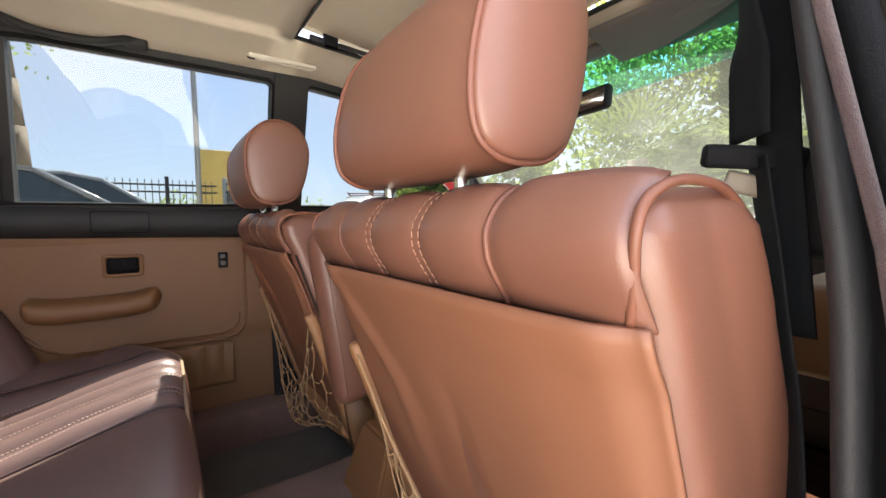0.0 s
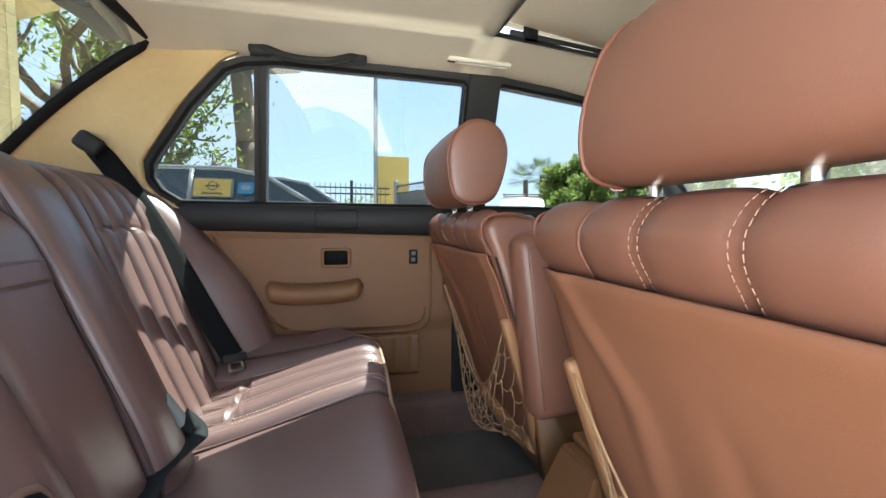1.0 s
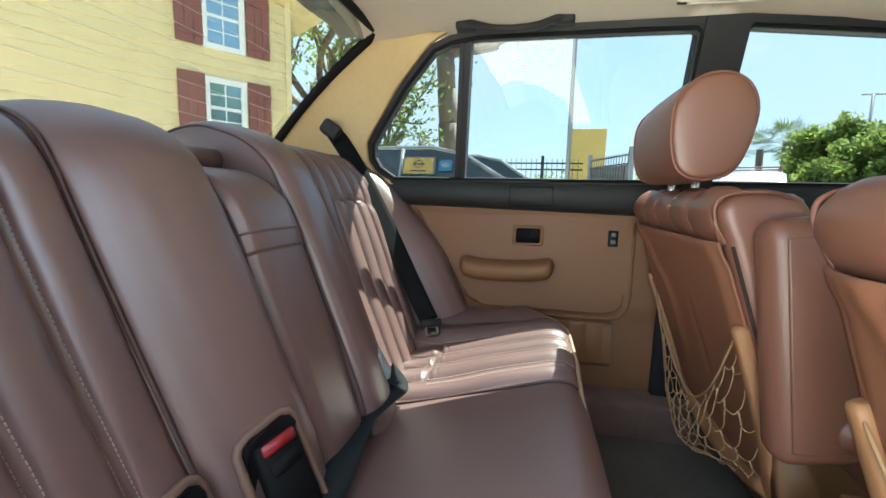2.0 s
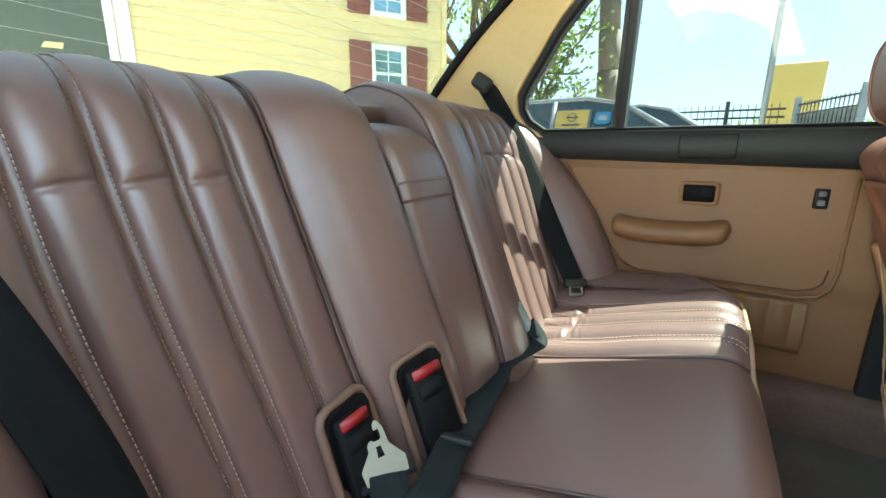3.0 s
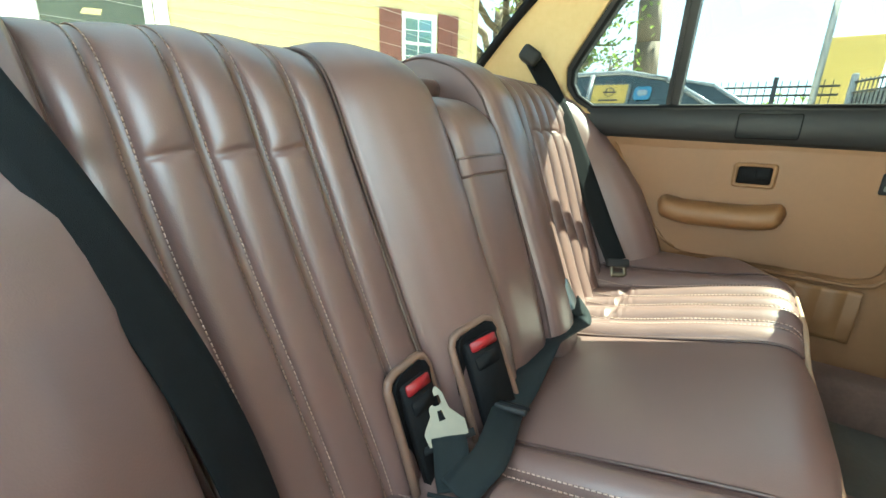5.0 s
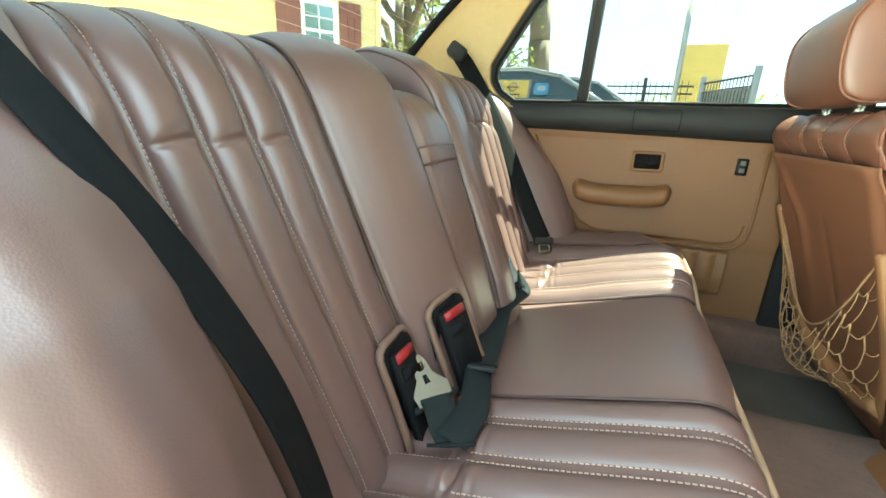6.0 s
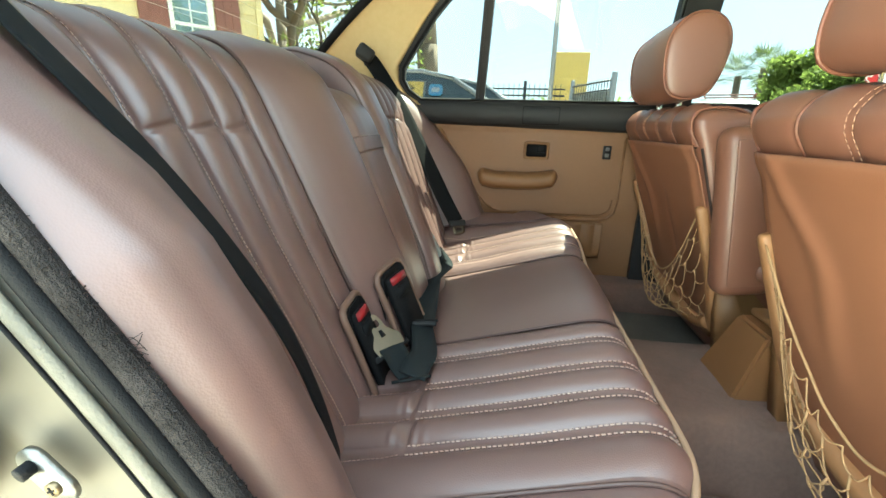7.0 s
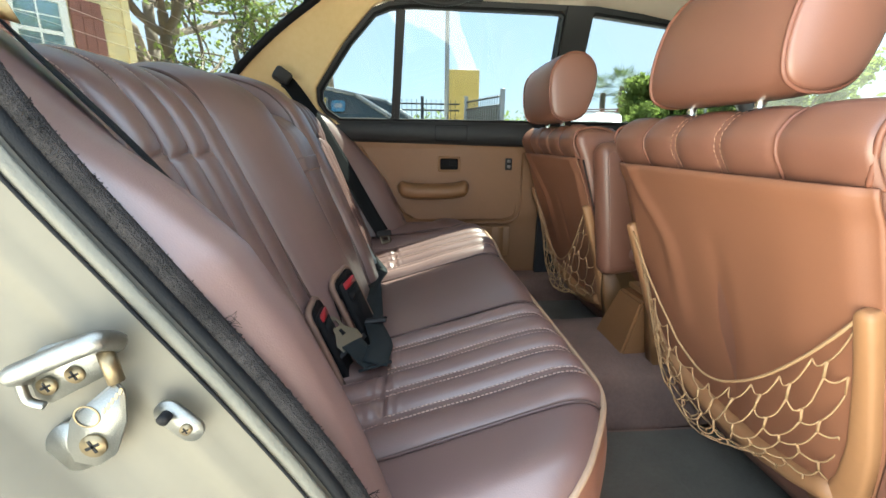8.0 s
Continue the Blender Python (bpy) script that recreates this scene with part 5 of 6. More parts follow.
# ---------- roof fittings ----------
grab = thing("grab_handle", "black grab handle over the rear side window", "grab handle")
hp = [(-0.2925 + (a + 0.2925) * 0.82, b, c) for a, b, c in ((-0.455, 0.486, 1.386), (-0.425, 0.480, 1.382), (-0.392, 0.468, 1.370), (-0.352, 0.458, 1.358), (-0.29, 0.454, 1.353), (-0.228, 0.458, 1.358), (-0.190, 0.468, 1.370), (-0.160, 0.480, 1.382), (-0.130, 0.486, 1.386))]
part("grip", tube(curve(hp, 48), 0.0115, 10, flat=0.8), BLACK, grab)
for x in (-0.413, -0.172):
    part("mount", box((x - 0.026, 0.474, 1.368), (x + 0.026, 0.506, 1.398), 0.008, 3), BLACK, grab)
dome = thing("dome_lamp", "long cream interior lamp on the headliner", "lamp")
DM = pose(0.158, 0.452, roof_z(0.158, 0.452) + 0.000, 24, 0, 2)
part("bezel", box((-0.090, -0.021, -0.004), (0.090, 0.021, 0.008), 0.004, 2, DM), LENS, dome)
part("lens", box((-0.070, -0.015, -0.010), (0.082, 0.015, -0.002), 0.004, 2, DM), LENS, dome)
part("switch", box((-0.088, -0.012, -0.009), (-0.072, 0.012, -0.002), 0.002, 1, DM), BLACK, dome)
visor = thing("sun_visor", "grey sun visor at the windscreen edge", "sun visor")
part("pad", box((-0.01, -0.21, -0.075), (0.012, 0.21, 0.075), 0.012, 4, pose(0.745, -0.36, 1.352, 0, -76, 0)), GREYTRIM, visor)
vis2 = thing("sun_visor", "cream sun visor folded up against the headliner", "sun visor")
part("pad", box((-0.01, -0.19, -0.075), (0.010, 0.19, 0.075), 0.010, 4, pose(0.61, 0.36, 1.345, 0, -84, 0)), VISOR, vis2)
part("mirror_recess", ring_plate(rounded(0.10, 0.05, 0.024, 5), rounded(0.088, 0.040, 0.019, 5), lambda a, b, d: pose(0.60, 0.43, 1.344, 0, -84, 0) @ Vector((-0.011 - d, a, b)), 0.0, 0.003), BLACK, vis2)
part("edge_binding", tube([pose(0.61, 0.36, 1.345, 0, -84, 0) @ Vector((-0.002, a, b)) for a, b in rounded(0.384, 0.154, 0.02, 4)], 0.0032, 6, close=True), BLACK, vis2)
part("visor_rod", tube([(0.83, -0.14, 1.35), (0.83, -0.56, 1.335)], 0.006, 8), BLACK, visor)
mir = thing("rear_view_mirror", "rear-view mirror on a black stalk", "mirror")
part("shell", box((-0.012, -0.115, -0.030), (0.016, 0.115, 0.032), 0.012, 4, pose(0.80, -0.025, 1.25, 0, 8, -5)), BLACK, mir)
part("mirror_glass", box((-0.0145, -0.108, -0.024), (-0.0125, 0.108, 0.026), 0.0, 1, pose(0.80, -0.025, 1.25, 0, 8, -5)), CHROME, mir)
part("stalk", tube([(0.815, 0.0, 1.265), (0.84, 0.0, 1.32), (0.84, 0.0, 1.37)], 0.009, 8), BLACK, mir)
# windscreen and its surround
def screen(u, v):
    w = 0.68 - 0.13 * v
    return Vector((1.22 - 0.42 * v + -0.10 * u * u, u * w, 0.95 + 0.41 * v - 0.012 * u * u))


ws = thing("windscreen", "windscreen with a green tinted upper band", "window", kind="structure")
part("pane", sheet(screen, lin(-1, 1, 21), lin(0, 0.80, 10), 0.004), DUSTY, ws)
part("tint_band", sheet(screen, lin(-1, 1, 21), lin(0.801, 1, 4), 0.004), TINT, ws)
for s in (-1, 1):
    part("pillar_trim", tube([screen(s, v) + Vector((-0.01, 0, 0)) for v in lin(0, 1, 8)], 0.03, 8), GREYTRIM, ws)
part("header_trim", tube([screen(u, 1.0) + Vector((-0.02, 0, 0.004)) for u in lin(-1, 1, 14)], 0.03, 8, flat=0.6), GREYTRIM, ws)
dash = thing("dashboard", "dark dashboard under the windscreen", "dashboard")
part("top", box((0.86, -0.70, 0.50), (1.45, 0.70, 0.93), 0.04, 3), BLACK, dash)
part("glove_box_lid", box((0.848, -0.62, 0.58), (0.870, -0.22, 0.76), 0.010, 2), BLACK, dash)
part("instrument_hood", box((0.80, 0.17, 0.80), (1.05, 0.58, 0.97), 0.03, 3), BLACK, dash)
tagged(link("bonnet", sheet(lambda x, y: (x, y, 0.95 - 0.10 * smoothstep(1.2, 2.6, x)), lin(1.25, 2.7, 8), lin(-0.74, 0.74, 10), 0.02), PAINT), "champagne painted bonnet", "bonnet", kind="structure")
tagged(link("firewall", box((1.45, -0.74, 0.2), (1.48, 0.74, 0.95)), RUBBER), "dark bulkhead behind the dashboard", "bulkhead", kind="structure")
tagged(link("seat_pan", box((-1.0, -0.72, 0.22), (-0.16, 0.72, 0.40)), CARPET), "carpeted floor step under the rear bench", "seat base", kind="structure")
tagged(link("boot_wall", box((-1.32, -0.72, 0.22), (-1.0, 0.72, 0.965)), RUBBER), "dark boot wall behind the rear bench", "boot wall", kind="structure")

# near B pillar: door seal and front belt
pb = thing("front_seat_belt", "black front seat belt hanging at the door pillar", "seat belt")
part("webbing", ribbon(curve([(0.218, -0.646, 0.985), (0.222, -0.660, 0.88), (0.228, -0.672, 0.75), (0.235, -0.675, 0.45)], 30), Vector((-0.5, 0.85, 0.2)), 0.047), WEB, pb)
part("belt_guide", box((-0.034, -0.006, -0.008), (0.034, 0.007, 0.009), 0.004, 3, pose(0.216, -0.644, 0.986, 10, 4, -42)), RUBBER, pb)
part("anchor_cover", box((-0.016, -0.003, -0.008), (0.016, 0.003, 0.008), 0.003, 2, pose(0.222, -0.638, 0.968, 10, 14, -42)), LENS_DIM, pb)
part("upper_webbing", ribbon(curve([(0.225, -0.60, 1.34), (0.222, -0.632, 1.12), (0.220, -0.637, 1.06), (0.218, -0.640, 1.0)], 24), [Vector((-0.05, 1.0, 0.1)).lerp(Vector((-0.75, 0.65, 0.1)), min(1, k / 17)) for k in range(25)], 0.047), WEB, pb)
part("return_webbing", ribbon(curve([(0.236, -0.606, 1.36), (0.226, -0.640, 1.14), (0.224, -0.652, 1.05), (0.223, -0.657, 0.985), (0.226, -0.668, 0.86)], 24), Vector((-0.93, 0.30, 0.1)), 0.030), WEB, pb)
sb = thing("b_pillar_seal", "maroon fabric door seal on the pillar edge", "door seal", kind="structure")
part("seal_core", tube([(0.168, -(pillar_in(z) + 0.021 + 0.08 * max(-0.1, 1.0 - max(z, 0.9))), z) for z in lin(0.36, 1.36, 24)], 0.0040, 10), MAROON, sb)
part("outer_frame", tube([(0.184, -(pillar_in(z) + 0.031 + 0.08 * max(-0.1, 1.0 - max(z, 0.9))), z) for z in lin(0.30, 1.38, 24)], 0.009, 8), RUBBER, sb)
part("painted_frame", tube([(0.215, -(pillar_in(z) + 0.058 + 0.08 * max(-0.1, 1.0 - max(z, 0.9))), z) for z in lin(0.30, 1.38, 24)], 0.024, 10), PAINT, sb)


# ---------- outside ----------
# paving lies out of view; its pale tone is chosen to bounce light inside
PAVING = mat("pale_paving", (0.44, 0.42, 0.385), 0.9, grain=0.6, grain_size=150, vary=0.25, vary_size=1.5)
SIDING = mat("yellow_siding", (0.68, 0.56, 0.28), 0.6, grain=0.1, vary=0.05, vary_size=1.2)
YELLOW = mat("yellow_stucco", (0.60, 0.44, 0.13), 0.8, grain=0.3, grain_size=120, vary=0.08, vary_size=2)
SHUTTER = mat("shutter_paint", (0.20, 0.075, 0.055), 0.6, vary=0.12)
WHITE = mat("white_paint", (0.78, 0.77, 0.72), 0.5, vary=0.05)
CARGLASS = mat("car_glass", (0.03, 0.045, 0.05), 0.06, vary=0.1, spec=0.6)
DOORGLASS = mat("door_glass", (0.085, 0.10, 0.07), 0.08, vary=0.25, vary_size=1.0)
# house panes: the blue of the reflected sky is put into the base colour
SKYGLASS = mat("sky_tinted_window_glass", (0.26, 0.40, 0.50), 0.05, metal=0.55, vary=0.1)
BARK = mat("bark", (0.16, 0.13, 0.10), 0.95, grain=1.0, grain_size=40, vary=0.3, vary_size=6)
LEAF = mat("leaf", (0.095, 0.15, 0.035), 0.75, spec=0.2, vary=0.5, vary_size=1.5, second=(0.24, 0.31, 0.07))
LEAF2 = mat("palm_leaf", (0.075, 0.105, 0.045), 0.8, vary=0.4, vary_size=2)
for lm, share in ((LEAF, 0.45), (LEAF2, 0.2)):      # leaves let some light through
    ln, ll = lm.node_tree.nodes, lm.node_tree.links
    tl, mx = ln.new("ShaderNodeBsdfTranslucent"), ln.new("ShaderNodeMixShader")
    tl.inputs[0].default_value = (0.26, 0.33, 0.08, 1)
    mx.inputs[0].default_value = share
    ll.new(ln["Principled BSDF"].outputs[0], mx.inputs[1]), ll.new(tl.outputs[0], mx.inputs[2])
    ll.new(mx.outputs[0], ln["Material Output"].inputs[0])
IRON = mat("black_iron", (0.02, 0.02, 0.022), 0.5, vary=0.1)
STEEL = mat("galvanised_pole", (0.30, 0.31, 0.32), 0.5, metal=0.6, vary=0.1)
CAR_GREY = mat("silver_car_paint", (0.17, 0.175, 0.18), 0.2, vary=0.05, coat=0.8)
CAR_BLUE = mat("white_car_paint", (0.36, 0.375, 0.39), 0.25, vary=0.05, coat=0.8)
RED = mat("sign_red", (0.55, 0.02, 0.02), 0.5, vary=0.06)
SLEEVE = mat("sleeve_plastic", (0.10, 0.12, 0.12), 0.3, vary=0.1)
PLACARD = mat("placard_yellow", (0.40, 0.28, 0.06), 0.6, vary=0.08)
STICKER = mat("sticker_blue", (0.05, 0.16, 0.28), 0.6, vary=0.08)

tagged(link("ground", sheet(lambda x, y: (x, y, 0.0), lin(-300, 300, 13), lin(-300, 300, 13)), PAVING), "pale grey paving of the car park, toned to bounce light", "ground", kind="structure")

# yellow house behind
WALL_O = Vector((-7.73, 4.34, 0.0))
WALL_U = Vector((0.552, 0.834, 0.0))     # along the wall, towards its corner
WALL_N = Vector((0.834, -0.552, 0.0))    # out of the wall


def on_wall(u, z, d):
    return WALL_O + WALL_U * u + WALL_N * d + Vector((0, 0, z))


house = thing("yellow_house", "yellow clapboard house with maroon shutters and white windows", "house")
part("wall_core", prism([(-9, 0), (4.12, 0), (4.12, 5.2), (-9, 5.2)], on_wall, -0.3, -0.02), SIDING, house, smooth=False)
part("end_wall", prism([(0, 0), (6, 0), (6, 5.2), (0, 5.2)], lambda a, b, d: on_wall(4.12 + d, b, -0.05 - a), -0.2, 0.0), SIDING, house, smooth=False)
holes = [(2.50, 3.13, 2.05, 3.02), (2.50, 3.13, 3.68, 4.75), (-3.38, -1.92, 0.10, 3.6), (-5.30, -3.80, 0.10, 3.6)]
bp = 0.19
board_z = [0.05 + bp * k for k in range(27)]
for z in board_z:
    cuts = [-9.0]
    for a, b, z0, z1 in sorted(holes):
        if z + bp > z0 and z < z1:
            cuts += [a, b]
    cuts.append(4.05)
    for a, b in zip(cuts[::2], cuts[1::2]):
        bm = bmesh.new()
        add_prism(bm, [(z, 0.0), (z, 0.030), (z + bp + 0.01, 0.006), (z + bp + 0.01, -0.01)], lambda zz, d, u: on_wall(u, zz, d), a, b)
        part("board", bm, SIDING, house, smooth=False)
part("corner_board", prism([(4.02, 0), (4.14, 0), (4.14, 5.2), (4.02, 5.2)], on_wall, -0.02, 0.045), SIDING, house, smooth=False)
part("roof", prism([(-9.4, 5.0), (5.2, 5.0), (5.2, 5.16), (-9.4, 5.16)], on_wall, -6.0, 0.35), SIDING, house, smooth=False)
part("fascia", prism([(-9.4, 4.95), (5.25, 4.95), (5.25, 5.2), (-9.4, 5.2)], on_wall, 0.35, 0.40), SHUTTER, house, smooth=False)
for a, b, z0, z1 in holes:
    door_like = z0 < 0.5
    win = part("door_window" if door_like else "window", prism([(a, z0), (b, z0), (b, z1), (a, z1)], on_wall, -0.018, 0.004), DOORGLASS if door_like else SKYGLASS, house, smooth=False)
    t = 0.10 if door_like else 0.07
    part("frame", ring_plate([(a - t, z0 - t), (b + t, z0 - t), (b + t, z1 + t), (a - t, z1 + t)], [(a + 0.03, z0 + 0.03), (b - 0.03, z0 + 0.03), (b - 0.03, z1 - 0.03), (a + 0.03, z1 - 0.03)], on_wall, -0.01, 0.05), WHITE, win, smooth=False)
    if door_like:
        n0 = -2.83 if a > -3.5 else -4.02
        part("paper_note", prism([(n0, 2.49), (n0 + 0.27, 2.49), (n0 + 0.30, 2.58), (n0 + 0.06, 2.58)], on_wall, 0.005, 0.007), SIDING, win, smooth=False)
        if a < -3.5:
            part("hours_bar", prism([(-4.72, 2.670), (-4.07, 2.670), (-4.07, 2.725), (-4.72, 2.725)], on_wall, 0.005, 0.007), WHITE, win, smooth=False)
            part("hours_bar", prism([(-4.95, 2.585), (-4.62, 2.585), (-4.62, 2.640), (-4.95, 2.640)], on_wall, 0.005, 0.007), WHITE, win, smooth=False)
            for words, u0, zz, size in (("HOURS:", -4.62, 2.755, 0.10), ("10:00AM - 4:00PM", -4.58, 2.585, 0.074), ("SUNDAY: CLOSED", -4.72, 2.505, 0.078)):
                cu = bpy.data.curves.new("lettering", "FONT")
                cu.body, cu.size, cu.extrude = words, size, 0.001
                cu.materials.append(WHITE)
                lo = new("lettering", cu)
                lo.parent = win
                at = on_wall(u0, zz, 0.009)
                lo.matrix_local = Matrix(((WALL_U.x, 0, WALL_N.x, at.x), (WALL_U.y, 0, WALL_N.y, at.y), (0, 1, 0, at.z), (0, 0, 0, 1)))
    if not door_like:
        zm = (z0 + z1) / 2
        part("muntin", prism([((a + b) / 2 - 0.012, z0), ((a + b) / 2 + 0.012, z0), ((a + b) / 2 + 0.012, z1), ((a + b) / 2 - 0.012, z1)], on_wall, 0.004, 0.018), WHITE, win, smooth=False)
        for zc, h in ((zm, 0.03), ((z0 + zm) / 2, 0.010), ((z1 + zm) / 2, 0.010)):
            part("muntin", prism([(a, zc - h), (b, zc - h), (b, zc + h), (a, zc + h)], on_wall, 0.004, 0.022), WHITE, win, smooth=False)
        for s0 in (a - 0.50, b + 0.10):
            sh = part("shutter", prism([(s0, z0 - 0.06), (s0 + 0.45, z0 - 0.06), (s0 + 0.45, z1 + 0.10), (s0, z1 + 0.10)], on_wall, 0.031, 0.055), SHUTTER, house, smooth=False)
            for k in range(3):
                part("plank", prism([(s0 + 0.01 + 0.148 * k, z0 - 0.06), (s0 + 0.145 + 0.148 * k, z0 - 0.06), (s0 + 0.145 + 0.148 * k, z1 + 0.10), (s0 + 0.01 + 0.148 * k, z1 + 0.10)], on_wall, 0.056, 0.066), SHUTTER, sh, smooth=False)
            for zc in (z0 + 0.12, z1 - 0.12):
                part("cross_board", prism([(s0, zc - 0.04), (s0 + 0.45, zc - 0.04), (s0 + 0.45, zc + 0.04), (s0, zc + 0.04)], on_wall, 0.067, 0.085), SHUTTER, sh, smooth=False)


part("door_post", prism([(-3.72, 0.0), (-3.46, 0.0), (-3.46, 3.7), (-3.72, 3.7)], on_wall, 0.0, 0.052), WHITE, house, smooth=False)
part("door_casing", prism([(-1.80, 0.0), (-1.60, 0.0), (-1.60, 3.72), (-1.80, 3.72)], on_wall, 0.031, 0.060), WHITE, house, smooth=False)


# parked cars
def make_car(x, y, paint, label, k=1.0):
    car = thing("parked_car", label, "car", "parked cars")
    bm = bmesh.new()
    low = [(-2.1, 0.28), (-2.15, 0.70), (-2.05, 0.93), (-1.5, 0.98), (1.05, 1.00), (1.9, 0.90), (2.15, 0.72), (2.2, 0.30)]
    add_prism(bm, low, lambda a, b, d: (x + a, y + d * (1.0 if b > 0.5 else 0.96), b * k), -0.86, 0.86)
    bmesh.ops.bevel(bm, geom=bm.edges[:], offset=0.06, segments=3, affect="EDGES")
    part("body", bm, paint, car)

    def cab(a, b, d):
        return x + a, y + d * (0.80 - 0.42 * max(0, b - 0.95)), b * k
    part("roof", prism([(-1.0, 1.34), (-0.5, 1.425), (0.1, 1.435), (0.50, 1.35), (0.45, 1.325), (0.1, 1.39), (-0.5, 1.385), (-0.95, 1.315)], cab, -1.0, 1.0), paint, car)
    part("side_glass", prism([(-1.45, 0.98), (-0.96, 1.31), (-0.5, 1.383), (0.1, 1.388), (0.45, 1.32), (1.0, 1.0)], cab, -0.985, 0.985), CARGLASS, car, smooth=False)
    for s in (-1, 1):
        for a0, a1 in (((-1.5, 0.985), (-0.97, 1.325)), ((1.05, 1.0), (0.47, 1.335)), ((-0.22, 0.99), (-0.22, 1.39)), ((-1.0, 0.99), (-0.85, 1.33))):
            part("pillar", tube([Vector(cab(a0[0], a0[1], s * 0.995)), Vector(cab(a1[0], a1[1], s * 0.995))], 0.028, 6), paint, car)
        for wx in (-1.35, 1.35):
            wheel = part("wheel", prism([(0.31 * math.cos(a), 0.31 * math.sin(a)) for a in lin(0, 2 * math.pi, 25)[:-1]], lambda a, b, d, wx=wx, s=s: (x + wx + a, y + s * (0.72 + d), 0.31 + b), 0.0, 0.16), RUBBER, car)
            part("rim", prism([(0.20 * math.cos(a), 0.20 * math.sin(a)) for a in lin(0, 2 * math.pi, 17)[:-1]], lambda a, b, d, wx=wx, s=s: (x + wx + a, y + s * (0.882 + d), 0.31 + b), 0.0, 0.006), STEEL, wheel)
        part("door_mirror", box((x + 0.80, y + s * 0.92 - 0.09, 1.0), (x + 0.92, y + s * 0.92 + 0.09, 1.12), 0.03, 2), paint, car)
    return car


car1 = make_car(-1.43, 4.5, CAR_GREY, "silver parked sedan with notices in its side window", 1.045)
make_car(-1.20, 6.7, CAR_BLUE, "tall white parked car behind the silver one", 1.14)


def on_glass(a, b, d):
    return a, 3.678 + 0.400 * (b - 0.95) - d, b


pl = part("notice", prism([(-1.64, 1.175), (-1.26, 1.175), (-1.26, 1.37), (-1.64, 1.37)], on_glass, 0.0, 0.003), SLEEVE, car1, "paper notice in a clear sleeve", smooth=False)
part("yellow_sheet", prism([(-1.615, 1.185), (-1.285, 1.185), (-1.285, 1.36), (-1.615, 1.36)], on_glass, 0.004, 0.006), PLACARD, pl, "yellow paper notice", smooth=False)
part("emblem", ring_plate([(-1.45 + 0.045 * math.cos(a), 1.29 + 0.045 * math.sin(a)) for a in lin(0, 2 * math.pi, 21)[:-1]], [(-1.45 + 0.037 * math.cos(a), 1.29 + 0.037 * math.sin(a)) for a in lin(0, 2 * math.pi, 21)[:-1]], on_glass, 0.007, 0.009), IRON, pl)
for zc, w in ((1.29, 0.065), (1.215, 0.09)):
    part("line_bar", prism([(-1.45 - w, zc - 0.007), (-1.45 + w, zc - 0.007), (-1.45 + w, zc + 0.007), (-1.45 - w, zc + 0.007)], on_glass, 0.007, 0.0095), IRON, pl, smooth=False)
part("sticker", prism(rounded(0.15, 0.12, 0.03, 3, -1.15, 1.275), on_glass, 0.0, 0.004), STICKER, car1, "blue paper sticker", smooth=False)
part("sticker_mark", prism(rounded(0.09, 0.05, 0.02, 3, -1.15, 1.28), on_glass, 0.004, 0.006), STEEL, car1, smooth=False)

# white van parked across the lot
van = thing("parked_van", "white van with a roof rack parked across the lot", "van")
VM = pose(7.0, 15.4, 0, 0, 0, 66)
bm = prism([(-2.2, 0.3), (-2.25, 1.1), (-1.9, 1.25), (-1.35, 1.95), (2.1, 2.0), (2.2, 1.2), (2.2, 0.3)], lambda a, b, d: VM @ Vector((a, d * (1 - 0.12 * max(0, b - 1.2)), b)), -0.9, 0.9)
bmesh.ops.bevel(bm, geom=bm.edges[:], offset=0.08, segments=3, affect="EDGES")
part("body", bm, CAR_BLUE, van)
for s in (-1, 1):
    for a0, a1 in ((-1.35, -0.5), (-0.4, 0.75), (0.85, 2.0)):
        part("side_window", prism([(a0 - (0.25 if a0 < -1 else 0), 1.28), (a1, 1.28), (a1, 1.78), (a0 + 0.08, 1.78)], lambda a, b, d, s=s: VM @ Vector((a, s * (0.905 + d) * (1 - 0.12 * max(0, b - 1.2)), b)), -0.01, 0.006), CARGLASS, van, smooth=False)
    for wx in (-1.45, 1.4):
        part("wheel", prism([(0.34 * math.cos(a), 0.34 * math.sin(a)) for a in lin(0, 2 * math.pi, 21)[:-1]], lambda a, b, d, wx=wx, s=s: VM @ Vector((wx + a, s * (0.76 + d), 0.34 + b)), 0.0, 0.16), RUBBER, van)
    part("roof_rail", tube([VM @ Vector((a, s * 0.7, 2.1)) for a in (-1.2, 0.4, 2.0)], 0.03, 6), SHUTTER, van)
for a in (-0.9, 0.4, 1.7):
    part("cross_bar", tube([VM @ Vector((a, s, z)) for s, z in ((-0.7, 2.1), (0.7, 2.1))], 0.025, 6), SHUTTER, van)
    part("rack_foot", tube([VM @ Vector((a, -0.7, z)) for z in (1.95, 2.1)], 0.025, 6), SHUTTER, van)
lamp = thing("street_lamp", "far twin-headed parking lot lamp on a thin pole", "lamp post")
part("pole", tube([(21.5, 33.0, 0), (21.5, 33.0, 8.3)], 0.09, 8), STEEL, lamp)
part("lamp_head", box((20.85, 32.9, 8.25), (21.4, 33.1, 8.38), 0.04, 2), STEEL, lamp)
part("lamp_head", box((21.6, 32.9, 8.25), (22.15, 33.1, 8.38), 0.04, 2), STEEL, lamp)

